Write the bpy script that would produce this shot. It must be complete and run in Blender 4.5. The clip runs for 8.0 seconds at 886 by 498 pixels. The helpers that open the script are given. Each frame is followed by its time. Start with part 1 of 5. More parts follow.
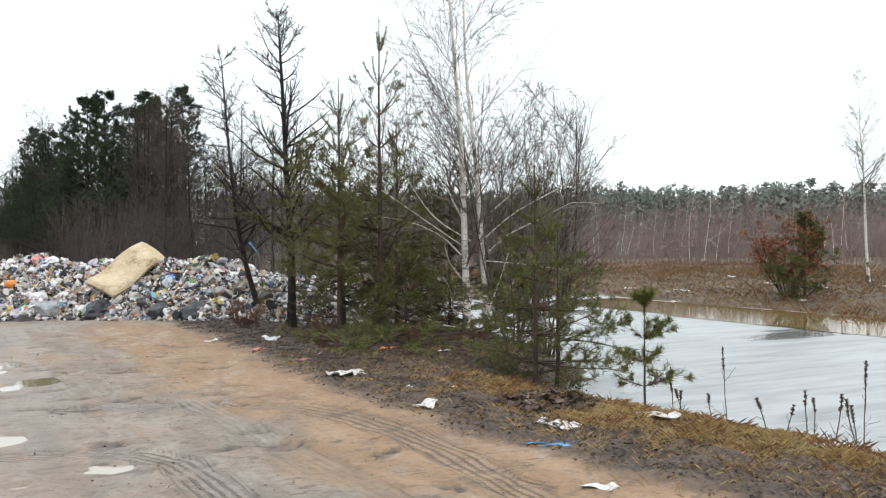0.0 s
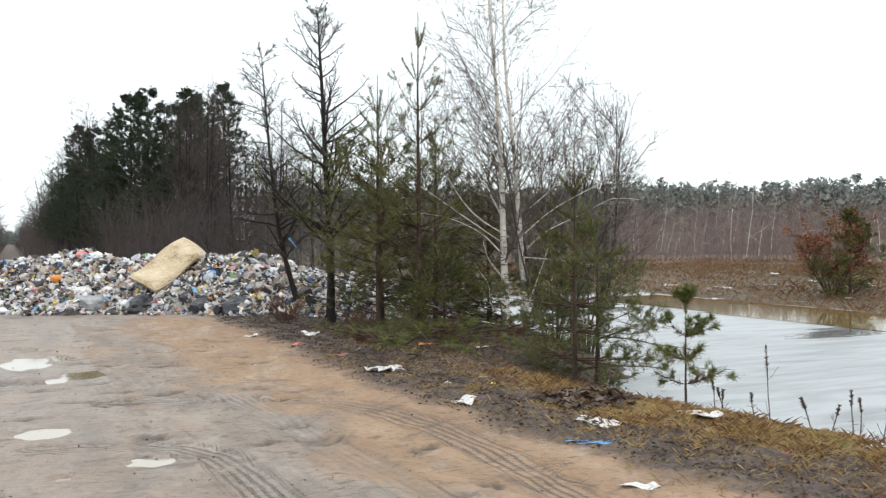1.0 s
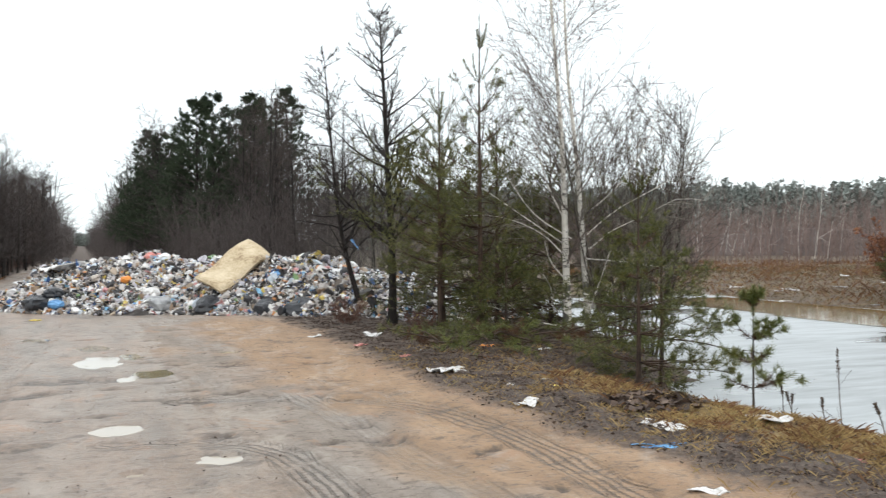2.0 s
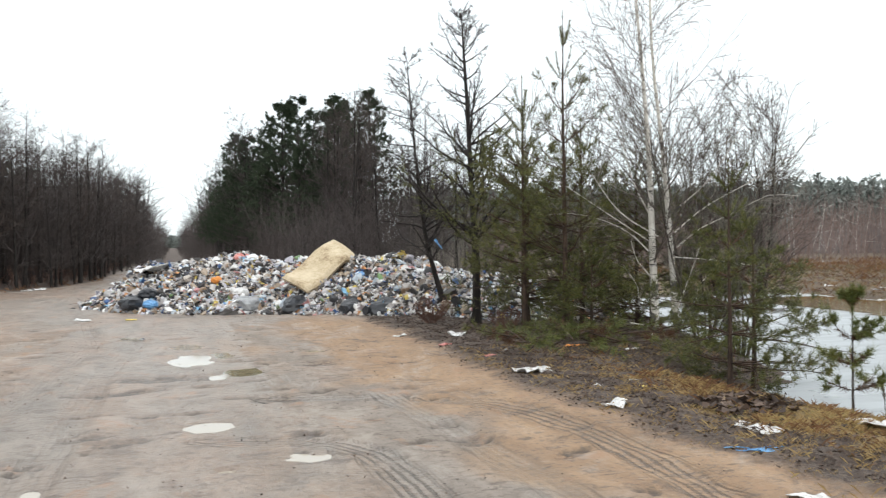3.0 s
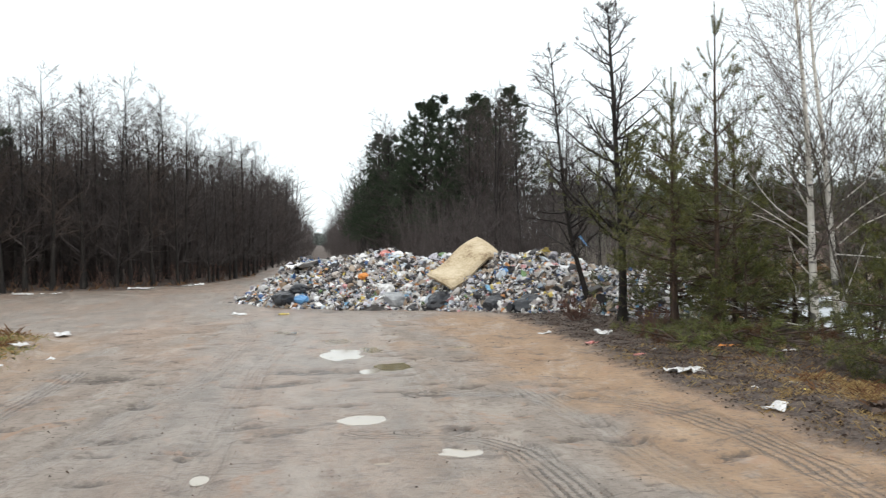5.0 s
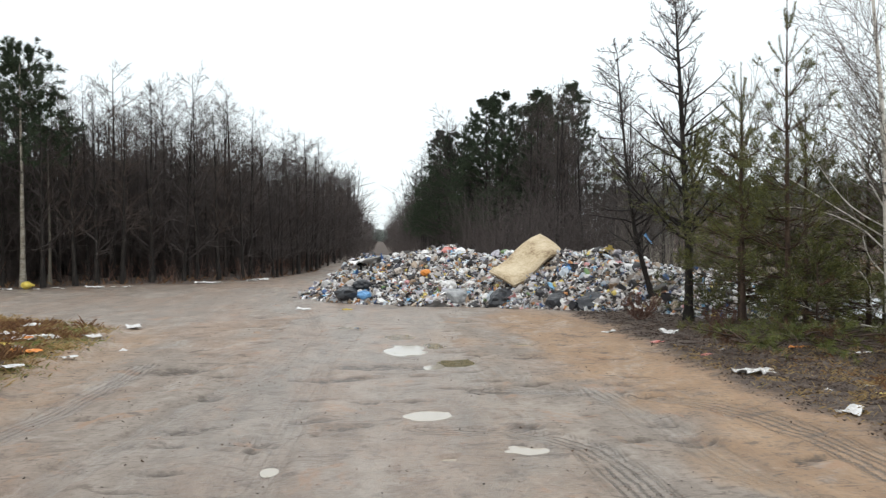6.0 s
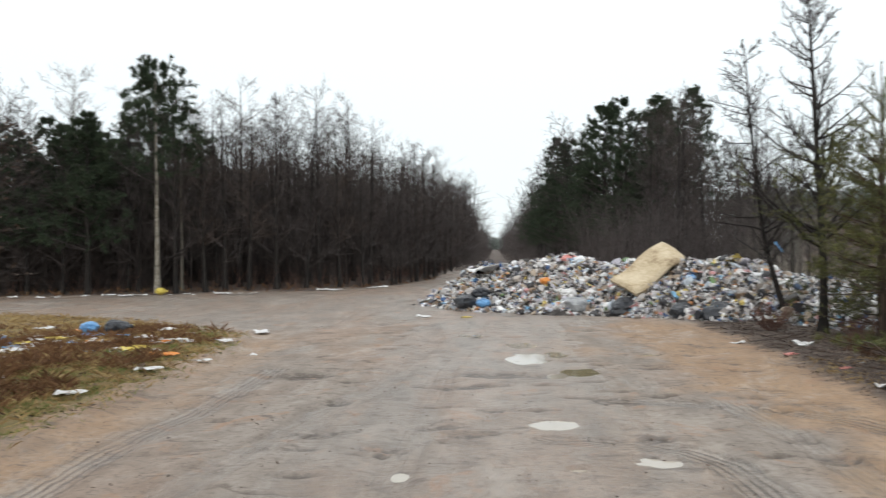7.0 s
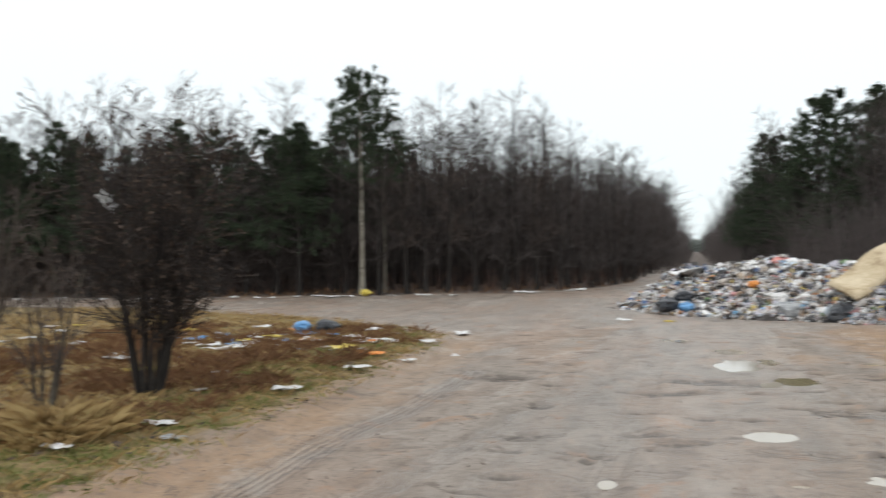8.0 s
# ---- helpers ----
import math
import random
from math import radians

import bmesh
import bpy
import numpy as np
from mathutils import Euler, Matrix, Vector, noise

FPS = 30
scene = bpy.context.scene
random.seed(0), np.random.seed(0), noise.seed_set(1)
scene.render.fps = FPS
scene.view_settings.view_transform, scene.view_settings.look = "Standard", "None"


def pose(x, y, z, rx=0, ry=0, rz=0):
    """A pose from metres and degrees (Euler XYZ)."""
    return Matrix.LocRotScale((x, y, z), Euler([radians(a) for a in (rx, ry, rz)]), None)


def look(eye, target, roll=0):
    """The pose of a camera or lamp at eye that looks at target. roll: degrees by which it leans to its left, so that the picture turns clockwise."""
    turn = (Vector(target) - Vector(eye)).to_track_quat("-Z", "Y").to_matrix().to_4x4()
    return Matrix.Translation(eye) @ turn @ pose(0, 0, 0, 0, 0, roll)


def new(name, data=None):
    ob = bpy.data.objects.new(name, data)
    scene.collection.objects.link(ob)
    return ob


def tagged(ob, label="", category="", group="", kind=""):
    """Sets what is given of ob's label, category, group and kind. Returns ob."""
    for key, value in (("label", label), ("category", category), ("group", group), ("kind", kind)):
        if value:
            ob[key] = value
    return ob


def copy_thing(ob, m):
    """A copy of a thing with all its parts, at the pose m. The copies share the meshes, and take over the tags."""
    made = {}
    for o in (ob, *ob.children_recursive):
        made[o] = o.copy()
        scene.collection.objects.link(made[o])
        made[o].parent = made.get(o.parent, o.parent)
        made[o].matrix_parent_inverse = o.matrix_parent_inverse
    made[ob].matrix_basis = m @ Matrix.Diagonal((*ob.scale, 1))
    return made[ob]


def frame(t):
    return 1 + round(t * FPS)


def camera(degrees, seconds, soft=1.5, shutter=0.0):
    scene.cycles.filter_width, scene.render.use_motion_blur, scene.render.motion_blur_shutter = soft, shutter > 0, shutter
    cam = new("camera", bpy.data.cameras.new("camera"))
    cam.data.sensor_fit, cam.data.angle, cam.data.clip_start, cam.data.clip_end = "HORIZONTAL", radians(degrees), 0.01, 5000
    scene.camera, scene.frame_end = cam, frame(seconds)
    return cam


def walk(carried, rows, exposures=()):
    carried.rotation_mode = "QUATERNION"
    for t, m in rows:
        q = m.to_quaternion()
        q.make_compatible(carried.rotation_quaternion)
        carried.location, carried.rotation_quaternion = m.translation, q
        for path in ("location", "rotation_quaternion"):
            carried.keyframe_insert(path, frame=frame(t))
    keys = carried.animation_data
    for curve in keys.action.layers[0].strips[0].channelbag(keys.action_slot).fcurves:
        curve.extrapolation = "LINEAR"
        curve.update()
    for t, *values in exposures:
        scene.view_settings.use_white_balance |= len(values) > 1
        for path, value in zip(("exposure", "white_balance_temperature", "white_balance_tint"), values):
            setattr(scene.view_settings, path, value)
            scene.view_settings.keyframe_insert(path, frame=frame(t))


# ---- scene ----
import itertools

cam = camera(51.6, 8.0, soft=1.2, shutter=0.5)
PATH = [
    (0, (0.008, 0.137, 1.583), (0.937, 1.908, 1.568), -0.4),
    (0.5, (0.015, 0.146, 1.584), (0.917, 1.931, 1.561), -0.1),
    (1, (0.016, 0.162, 1.583), (0.87, 1.97, 1.56), -0.3),
    (1.5, (0.0, 0.152, 1.585), (0.806, 1.983, 1.566), -0.3),
    (3, (-0.025, 0.207, 1.579), (0.54, 2.125, 1.561), -0.8),
    (3.5, (-0.046, 0.209, 1.581), (0.45, 2.147, 1.569), -0.9),
    (4, (-0.062, 0.234, 1.578), (0.352, 2.191, 1.565), -0.8),
    (4.5, (-0.084, 0.24, 1.573), (0.256, 2.211, 1.558), -0.9),
    (6, (-0.163, 0.253, 1.574), (-0.025, 2.248, 1.549), -0.5),
    (6.5, (-0.207, 0.253, 1.58), (-0.147, 2.252, 1.562), -0.4),
    (7, (-0.266, 0.278, 1.57), (-0.378, 2.274, 1.565), -0.5),
    (7.5, (-0.338, 0.327, 1.562), (-0.609, 2.309, 1.566), -0.3),
    (8, (-0.337, 0.32, 1.566), (-0.868, 2.248, 1.571), -0.7),
]
walk(cam, [(t, look(eye, target, roll)) for t, eye, target, roll in PATH], [(0, 0.35), (3.5, 0.36), (6.5, 0.11), (8, 0.08)])
# ---- light: a bright overcast winter sky ----
world = bpy.data.worlds.new("overcast_sky")
scene.world = world
world.use_nodes = True
wt = world.node_tree
sky = wt.nodes.new("ShaderNodeTexSky")
sky.sky_type, sky.sun_disc, sky.sun_elevation, sky.sun_rotation = "NISHITA", False, radians(24), radians(200)
cloud = wt.nodes.new("ShaderNodeMix")
cloud.data_type = "RGBA"
cloud.inputs["Factor"].default_value = 0.93
wt.links.new(sky.outputs["Color"], cloud.inputs["A"])
height = wt.nodes.new("ShaderNodeSeparateXYZ")
wt.links.new(wt.nodes.new("ShaderNodeTexCoord").outputs["Generated"], height.inputs["Vector"])
veil = wt.nodes.new("ShaderNodeMix")
veil.data_type = "RGBA"
wt.links.new(height.outputs["Z"], veil.inputs["Factor"])
veil.inputs["A"].default_value, veil.inputs["B"].default_value = (9.0, 9.9, 10.2, 1), (13.6, 13.8, 13.9, 1)
wt.links.new(veil.outputs["Result"], cloud.inputs["B"])
wt.links.new(cloud.outputs["Result"], wt.nodes["Background"].inputs["Color"])
wt.nodes["Background"].inputs["Strength"].default_value = 0.1
sun = new("sun", bpy.data.lights.new("sun", "SUN"))
sun.data.energy, sun.data.angle, sun.data.color = 0.5, radians(40), (1.0, 0.97, 0.92)
sun.matrix_world = look((-20, -40, 30), (0, 10, 0))

# ---- node helpers ----


def plug(nt, socket, value):
    if isinstance(value, bpy.types.NodeSocket):
        nt.links.new(value, socket)
    elif isinstance(value, tuple) and len(value) == 3 and socket.type == "RGBA":
        socket.default_value = (*value, 1)
    else:
        socket.default_value = value


def material(name, rough=0.8, metal=0.0, spec=0.5):
    m = bpy.data.materials.new(name)
    m.use_nodes = True
    b = m.node_tree.nodes["Principled BSDF"]
    b.inputs["Roughness"].default_value, b.inputs["Metallic"].default_value = rough, metal
    b.inputs["Specular IOR Level"].default_value = spec
    return m, m.node_tree, b


def coords(nt, scale=(1, 1, 1)):
    c = nt.nodes.new("ShaderNodeTexCoord")
    mp = nt.nodes.new("ShaderNodeMapping")
    mp.inputs["Scale"].default_value = scale
    nt.links.new(c.outputs["Object"], mp.inputs["Vector"])
    return mp.outputs["Vector"]


def noisy(nt, vec, scale, detail=4.0, rough=0.55, distort=0.0):
    n = nt.nodes.new("ShaderNodeTexNoise")
    nt.links.new(vec, n.inputs["Vector"])
    n.inputs["Scale"].default_value, n.inputs["Detail"].default_value = scale, detail
    n.inputs["Roughness"].default_value, n.inputs["Distortion"].default_value = rough, distort
    return n.outputs["Fac"]


def calc(nt, op, a, b=0.0, c=0.0):
    n = nt.nodes.new("ShaderNodeMath")
    n.operation = op
    plug(nt, n.inputs[0], a), plug(nt, n.inputs[1], b), plug(nt, n.inputs[2], c)
    return n.outputs[0]


def remap(nt, v, a, b, c=0.0, d=1.0):
    n = nt.nodes.new("ShaderNodeMapRange")
    n.interpolation_type = "SMOOTHSTEP"
    plug(nt, n.inputs["Value"], v)
    n.inputs["From Min"].default_value, n.inputs["From Max"].default_value = a, b
    n.inputs["To Min"].default_value, n.inputs["To Max"].default_value = c, d
    return n.outputs["Result"]


def blend(nt, fac, a, b):
    n = nt.nodes.new("ShaderNodeMix")
    n.data_type = "RGBA"
    plug(nt, n.inputs["Factor"], fac), plug(nt, n.inputs["A"], a), plug(nt, n.inputs["B"], b)
    return n.outputs["Result"]


def ramp(nt, fac, stops, hard=False):
    n = nt.nodes.new("ShaderNodeValToRGB")
    plug(nt, n.inputs["Fac"], fac)
    r = n.color_ramp
    r.interpolation = "CONSTANT" if hard else "LINEAR"
    while len(r.elements) < len(stops):
        r.elements.new(0.5)
    for e, (p, col) in zip(r.elements, stops):
        e.position, e.color = p, (*col, 1)
    return n.outputs["Color"]


def relief(nt, b, height, strength, dist=0.02):
    n = nt.nodes.new("ShaderNodeBump")
    n.inputs["Strength"].default_value, n.inputs["Distance"].default_value = strength, dist
    nt.links.new(height, n.inputs["Height"])
    nt.links.new(n.outputs["Normal"], b.inputs["Normal"])


def island(nt):
    return nt.nodes.new("ShaderNodeNewGeometry").outputs["Random Per Island"]


def own(nt):
    return nt.nodes.new("ShaderNodeObjectInfo").outputs["Random"]


# ---- materials ----


def plain(name, stops, rough=0.8, scale=6.0, bump=0.3, stretch=(1, 1, 1), per="", amount=0.5, spec=0.4):
    """Two-scale noise colour between the stops; per: 'island' or 'object' shifts each piece."""
    m, nt, b = material(name, rough, 0, spec)
    v = coords(nt, stretch)
    big, fine = noisy(nt, v, scale), noisy(nt, v, scale * 7, 5, 0.65)
    f = calc(nt, "ADD", calc(nt, "MULTIPLY", big, 0.6), calc(nt, "MULTIPLY", fine, 0.4))
    f = remap(nt, f, 0.3, 0.7)
    if per:
        r = island(nt) if per == "island" else own(nt)
        f = calc(nt, "ADD", calc(nt, "MULTIPLY", f, 1 - amount), calc(nt, "MULTIPLY", r, amount))
    nt.links.new(ramp(nt, f, stops), b.inputs["Base Color"])
    if bump:
        relief(nt, b, fine, bump, 0.01)
    return m


BARK_DARK = plain("dark_bark", [(0, (0.022, 0.018, 0.015)), (0.6, (0.07, 0.055, 0.045)), (1, (0.13, 0.12, 0.09))], 0.9, 9, 0.8, (1, 1, 0.25))
BARK_PINE = plain("pine_bark", [(0, (0.02, 0.014, 0.011)), (0.6, (0.065, 0.042, 0.03)), (1, (0.12, 0.08, 0.055))], 0.9, 10, 0.8, (1, 1, 0.3))
TWIG_DARK = plain("dark_twigs", [(0, (0.045, 0.034, 0.03)), (1, (0.13, 0.10, 0.085))], 0.85, 3, 0, per="island")
TWIG_RED = plain("reddish_twigs", [(0, (0.1, 0.05, 0.04)), (1, (0.22, 0.13, 0.1))], 0.85, 3, 0, per="island")
TWIG_SCRUB = plain("dull_reddish_scrub_twigs", [(0, (0.12, 0.085, 0.075)), (1, (0.27, 0.2, 0.18))], 0.85, 3, 0, per="island")
TWIG_BIRCH = plain("birch_twigs", [(0, (0.05, 0.036, 0.031)), (1, (0.18, 0.145, 0.125))], 0.75, 3, 0, per="island")
TWIG_PALE = plain("pale_birch_twigs", [(0, (0.2, 0.17, 0.14)), (1, (0.46, 0.42, 0.37))], 0.8, 3, 0, per="island")
TWIG_GREY = plain("grey_twigs", [(0, (0.09, 0.08, 0.065)), (1, (0.24, 0.22, 0.18))], 0.85, 3, 0, per="island")
NEEDLE = plain("pine_needles", [(0, (0.018, 0.027, 0.008)), (0.45, (0.078, 0.088, 0.023)), (0.75, (0.17, 0.168, 0.042)), (1, (0.21, 0.15, 0.05))], 0.55, 1.2, 0, per="island", amount=0.6)
NEEDLE_DEAD = plain("dead_brown_needles", [(0, (0.035, 0.017, 0.01)), (0.6, (0.1, 0.048, 0.025)), (1, (0.17, 0.095, 0.048))], 0.8, 1.5, 0, per="island", amount=0.6)
NEEDLE_YELLOW = plain("yellowish_pine_needles", [(0, (0.05, 0.07, 0.02)), (0.5, (0.12, 0.14, 0.035)), (1, (0.24, 0.21, 0.06))], 0.5, 1.2, 0, per="island", amount=0.6)
BARK_WOOD = plain("wet_black_bark", [(0, (0.009, 0.0075, 0.007)), (0.6, (0.024, 0.02, 0.018)), (1, (0.055, 0.048, 0.042))], 0.9, 9, 0.8, (1, 1, 0.25))
TWIG_WOOD = plain("wet_brown_twigs", [(0, (0.03, 0.025, 0.024)), (1, (0.115, 0.095, 0.09))], 0.85, 3, 0, per="island")
TWIG_BLACK = plain("wet_black_twigs", [(0, (0.018, 0.014, 0.013)), (1, (0.075, 0.06, 0.055))], 0.85, 3, 0, per="island")
BARK_PALE = plain("pale_flaky_bark", [(0, (0.12, 0.1, 0.08)), (0.5, (0.3, 0.27, 0.22)), (1, (0.48, 0.45, 0.4))], 0.9, 6, 0.6, (1, 1, 2))
NEEDLE_FAR = plain("dark_pine_needles", [(0, (0.017, 0.027, 0.016)), (0.6, (0.046, 0.066, 0.039)), (1, (0.088, 0.104, 0.06))], 0.8, 0.5, 0, per="island", amount=0.6, spec=0.2)
# far pines: the air is clear, haze is put into this pale colour
NEEDLE_HAZE_TINT = plain("haze_tinted_pine_crowns", [(0, (0.18, 0.2, 0.185)), (1, (0.23, 0.255, 0.235))], 0.8, 0.15, 0, per="island", amount=0.6)
GRASS = plain("dry_grass_blades", [(0, (0.13, 0.075, 0.03)), (0.45, (0.32, 0.21, 0.085)), (0.8, (0.45, 0.33, 0.15)), (1, (0.2, 0.2, 0.06))], 0.75, 0.8, 0, per="island", amount=0.6)
GRASS_BANK = plain("sodden_bank_grass", [(0, (0.06, 0.04, 0.019)), (0.5, (0.14, 0.098, 0.046)), (1, (0.22, 0.16, 0.078))], 0.75, 0.8, 0, per="island", amount=0.6)
GRASS_GREEN = plain("mossy_green_grass", [(0, (0.075, 0.1, 0.024)), (0.5, (0.16, 0.185, 0.048)), (1, (0.32, 0.27, 0.1))], 0.75, 0.8, 0, per="island", amount=0.6)
GRASS_RED = plain("rusty_dead_grass", [(0, (0.07, 0.03, 0.014)), (0.6, (0.19, 0.095, 0.042)), (1, (0.32, 0.2, 0.09))], 0.8, 0.8, 0, per="island", amount=0.6)
LEAF = plain("fallen_leaves", [(0, (0.025, 0.017, 0.013)), (0.5, (0.075, 0.05, 0.038)), (0.85, (0.14, 0.095, 0.07)), (1, (0.26, 0.19, 0.14))], 0.7, 3, 0, per="island", amount=0.8)
LEAF_RED = plain("russet_oak_leaves", [(0, (0.13, 0.05, 0.025)), (0.6, (0.28, 0.11, 0.055)), (1, (0.36, 0.19, 0.09))], 0.7, 3, 0, per="island", amount=0.8)
STALK = plain("dry_seed_stalks", [(0, (0.04, 0.028, 0.02)), (1, (0.13, 0.09, 0.06))], 0.85, 8, 0)
FOAM = plain("stained_mattress_foam", [(0, (0.26, 0.18, 0.11)), (0.35, (0.5, 0.4, 0.26)), (1, (0.68, 0.58, 0.42))], 0.9, 2.6, 0.7)
CONCRETE = plain("old_concrete", [(0, (0.12, 0.1, 0.1)), (1, (0.26, 0.23, 0.22))], 0.9, 0.8, 0.3)
HEAP_CORE = plain("packed_rubbish_soil", [(0, (0.025, 0.022, 0.02)), (0.6, (0.09, 0.08, 0.075)), (1, (0.3, 0.29, 0.28))], 0.8, 5, 1.0)
WHITE_PLASTIC = plain("crumpled_white_plastic", [(0, (0.5, 0.48, 0.46)), (1, (0.82, 0.82, 0.82))], 0.4, 5, 0.2)
YELLOW_PLASTIC = plain("yellow_plastic", [(0, (0.55, 0.4, 0.06)), (1, (0.8, 0.66, 0.15))], 0.4, 5, 0.2)
BLUE_PLASTIC = plain("blue_plastic", [(0, (0.05, 0.16, 0.38)), (1, (0.2, 0.45, 0.75))], 0.4, 5, 0.2)
ORANGE_PLASTIC = plain("orange_plastic", [(0, (0.65, 0.2, 0.04)), (1, (0.85, 0.36, 0.08))], 0.4, 5, 0.2)
PINK_PLASTIC = plain("pinkish_red_plastic", [(0, (0.45, 0.12, 0.1)), (1, (0.72, 0.34, 0.3))], 0.45, 5, 0.2)
BLACK_PLASTIC = plain("black_plastic_sack", [(0, (0.012, 0.013, 0.016)), (1, (0.05, 0.055, 0.065))], 0.3, 5, 0.3)
GREY_PLASTIC = plain("grey_plastic_sack", [(0, (0.2, 0.21, 0.22)), (1, (0.42, 0.43, 0.44))], 0.4, 5, 0.3)

REFUSE = [(0, (0.74, 0.73, 0.72)), (0.12, (0.5, 0.47, 0.45)), (0.22, (0.035, 0.034, 0.036)), (0.31, (0.36, 0.33, 0.31)), (0.38, (0.8, 0.8, 0.81)), (0.44, (0.45, 0.43, 0.44)),
          (0.47, (0.05, 0.045, 0.042)), (0.55, (0.42, 0.34, 0.26)), (0.60, (0.54, 0.52, 0.58)), (0.66, (0.1, 0.1, 0.12)), (0.71, (0.25, 0.17, 0.11)), (0.75, (0.6, 0.67, 0.74)),
          (0.80, (0.03, 0.03, 0.034)), (0.85, (0.04, 0.1, 0.25)), (0.88, (0.2, 0.42, 0.62)), (0.895, (0.58, 0.27, 0.11)), (0.915, (0.6, 0.47, 0.13)), (0.93, (0.16, 0.27, 0.11)),
          (0.94, (0.6, 0.3, 0.3)), (0.955, (0.48, 0.42, 0.37)), (0.98, (0.86, 0.86, 0.85))]


def refuse_material(name, per):
    m, nt, b = material(name, 0.5)
    r = island(nt) if per == "island" else own(nt)
    base = ramp(nt, r, REFUSE, True)
    n = noisy(nt, coords(nt), 7, 5, 0.6)
    dirt = remap(nt, n, 0.48, 0.75, 0.0, 0.35)
    nt.links.new(blend(nt, dirt, base, (0.13, 0.11, 0.09)), b.inputs["Base Color"])
    relief(nt, b, noisy(nt, coords(nt), 30, 3), 0.4, 0.01)
    return m


REFUSE_ISLAND, REFUSE_OBJECT = refuse_material("mixed_refuse_bits", "island"), refuse_material("mixed_refuse", "object")


def birch_bark():
    m, nt, b = material("white_birch_bark", 0.7)
    marks = noisy(nt, coords(nt, (3, 3, 14)), 2.2, 4, 0.7)
    patch = noisy(nt, coords(nt, (1, 1, 0.8)), 3.5, 3)
    up = nt.nodes.new("ShaderNodeSeparateXYZ")
    nt.links.new(coords(nt), up.inputs["Vector"])
    patch = calc(nt, "ADD", patch, remap(nt, up.outputs["Z"], 1.5, 0.0, 0.0, 0.22))
    f = calc(nt, "ADD", remap(nt, marks, 0.57, 0.63), remap(nt, patch, 0.62, 0.68))
    white = ramp(nt, noisy(nt, coords(nt), 9, 4), [(0.2, (0.5, 0.46, 0.4)), (0.8, (0.78, 0.75, 0.7))])
    nt.links.new(blend(nt, calc(nt, "MINIMUM", f, 0.9), white, (0.035, 0.03, 0.028)), b.inputs["Base Color"])
    relief(nt, b, marks, 0.5, 0.01)
    return m


BIRCH = birch_bark()


def ground_material():
    """Zones r: grass, g: leaf mould, b: ochre sand, a: wet; tread: tyre marks."""
    m, nt, b = material("wet_dirt_ground", 0.7)
    zone = nt.nodes.new("ShaderNodeAttribute")
    zone.attribute_name = "zones"
    sep = nt.nodes.new("ShaderNodeSeparateColor")
    nt.links.new(zone.outputs["Color"], sep.inputs["Color"])
    tread = nt.nodes.new("ShaderNodeAttribute")
    tread.attribute_name = "tread"
    tsep = nt.nodes.new("ShaderNodeSeparateXYZ")
    nt.links.new(tread.outputs["Vector"], tsep.inputs["Vector"])
    v = coords(nt)
    along = coords(nt, (1.0, 0.35, 1.0))
    big, mid, fine, grit = noisy(nt, along, 0.55, 5, 0.6, 0.6), noisy(nt, along, 2.6, 6, 0.65, 0.4), noisy(nt, v, 14, 6, 0.7), noisy(nt, v, 70, 3, 0.7)
    grey = ramp(nt, mid, [(0.25, (0.2, 0.17, 0.145)), (0.5, (0.31, 0.262, 0.222)), (0.75, (0.4, 0.345, 0.3))])
    brown = ramp(nt, mid, [(0.25, (0.23, 0.168, 0.128)), (0.55, (0.35, 0.263, 0.205)), (0.8, (0.44, 0.345, 0.28))])
    sand = ramp(nt, mid, [(0.2, (0.26, 0.165, 0.1)), (0.55, (0.4, 0.262, 0.16)), (0.85, (0.48, 0.335, 0.215))])
    road = blend(nt, remap(nt, big, 0.42, 0.6), grey, brown)
    s = calc(nt, "ADD", sep.outputs["Blue"], calc(nt, "MULTIPLY", calc(nt, "SUBTRACT", big, 0.5), 1.3))
    road = blend(nt, remap(nt, s, 0.15, 0.95), road, sand)
    dark = remap(nt, noisy(nt, coords(nt, (1.6, 2.6, 1)), 1.5, 7, 0.76, 0.8), 0.54, 0.63, 0.0, 0.75)
    road = blend(nt, dark, road, (0.13, 0.1, 0.08))
    road = blend(nt, remap(nt, fine, 0.5, 0.66, 0.0, 0.7), road, (0.17, 0.135, 0.11))
    # dents: dark mud, with the shade of rut edges put into the colour
    mud_shade = nt.nodes.new("ShaderNodeAttribute")
    mud_shade.attribute_name = "mud"
    muddy = calc(nt, "MULTIPLY", mud_shade.outputs["Fac"], remap(nt, calc(nt, "ADD", fine, calc(nt, "MULTIPLY", mid, 0.6)), 0.62, 0.85))
    lines = noisy(nt, coords(nt, (1.5, 4.0, 1)), 4.0, 6, 0.75, 1.6)
    road = blend(nt, remap(nt, lines, 0.55, 0.68, 0.0, 0.5), road, (0.16, 0.125, 0.1))
    road = blend(nt, remap(nt, lines, 0.44, 0.34, 0.0, 0.4), road, (0.5, 0.42, 0.35))
    blotch = noisy(nt, coords(nt, (1.0, 0.8, 1)), 1.1, 7, 0.72, 0.4)
    road = blend(nt, remap(nt, blotch, 0.55, 0.68, 0.0, 0.65), road, (0.15, 0.115, 0.092))
    road = blend(nt, remap(nt, blotch, 0.45, 0.33, 0.0, 0.5), road, (0.46, 0.4, 0.345))
    rust = noisy(nt, coords(nt, (1.3, 0.9, 1)), 1.7, 6, 0.7, 0.8)
    road = blend(nt, remap(nt, rust, 0.56, 0.66, 0.0, 0.55), road, (0.4, 0.235, 0.145))
    road = blend(nt, remap(nt, grit, 0.62, 0.72, 0.0, 0.35), road, (0.55, 0.48, 0.4))
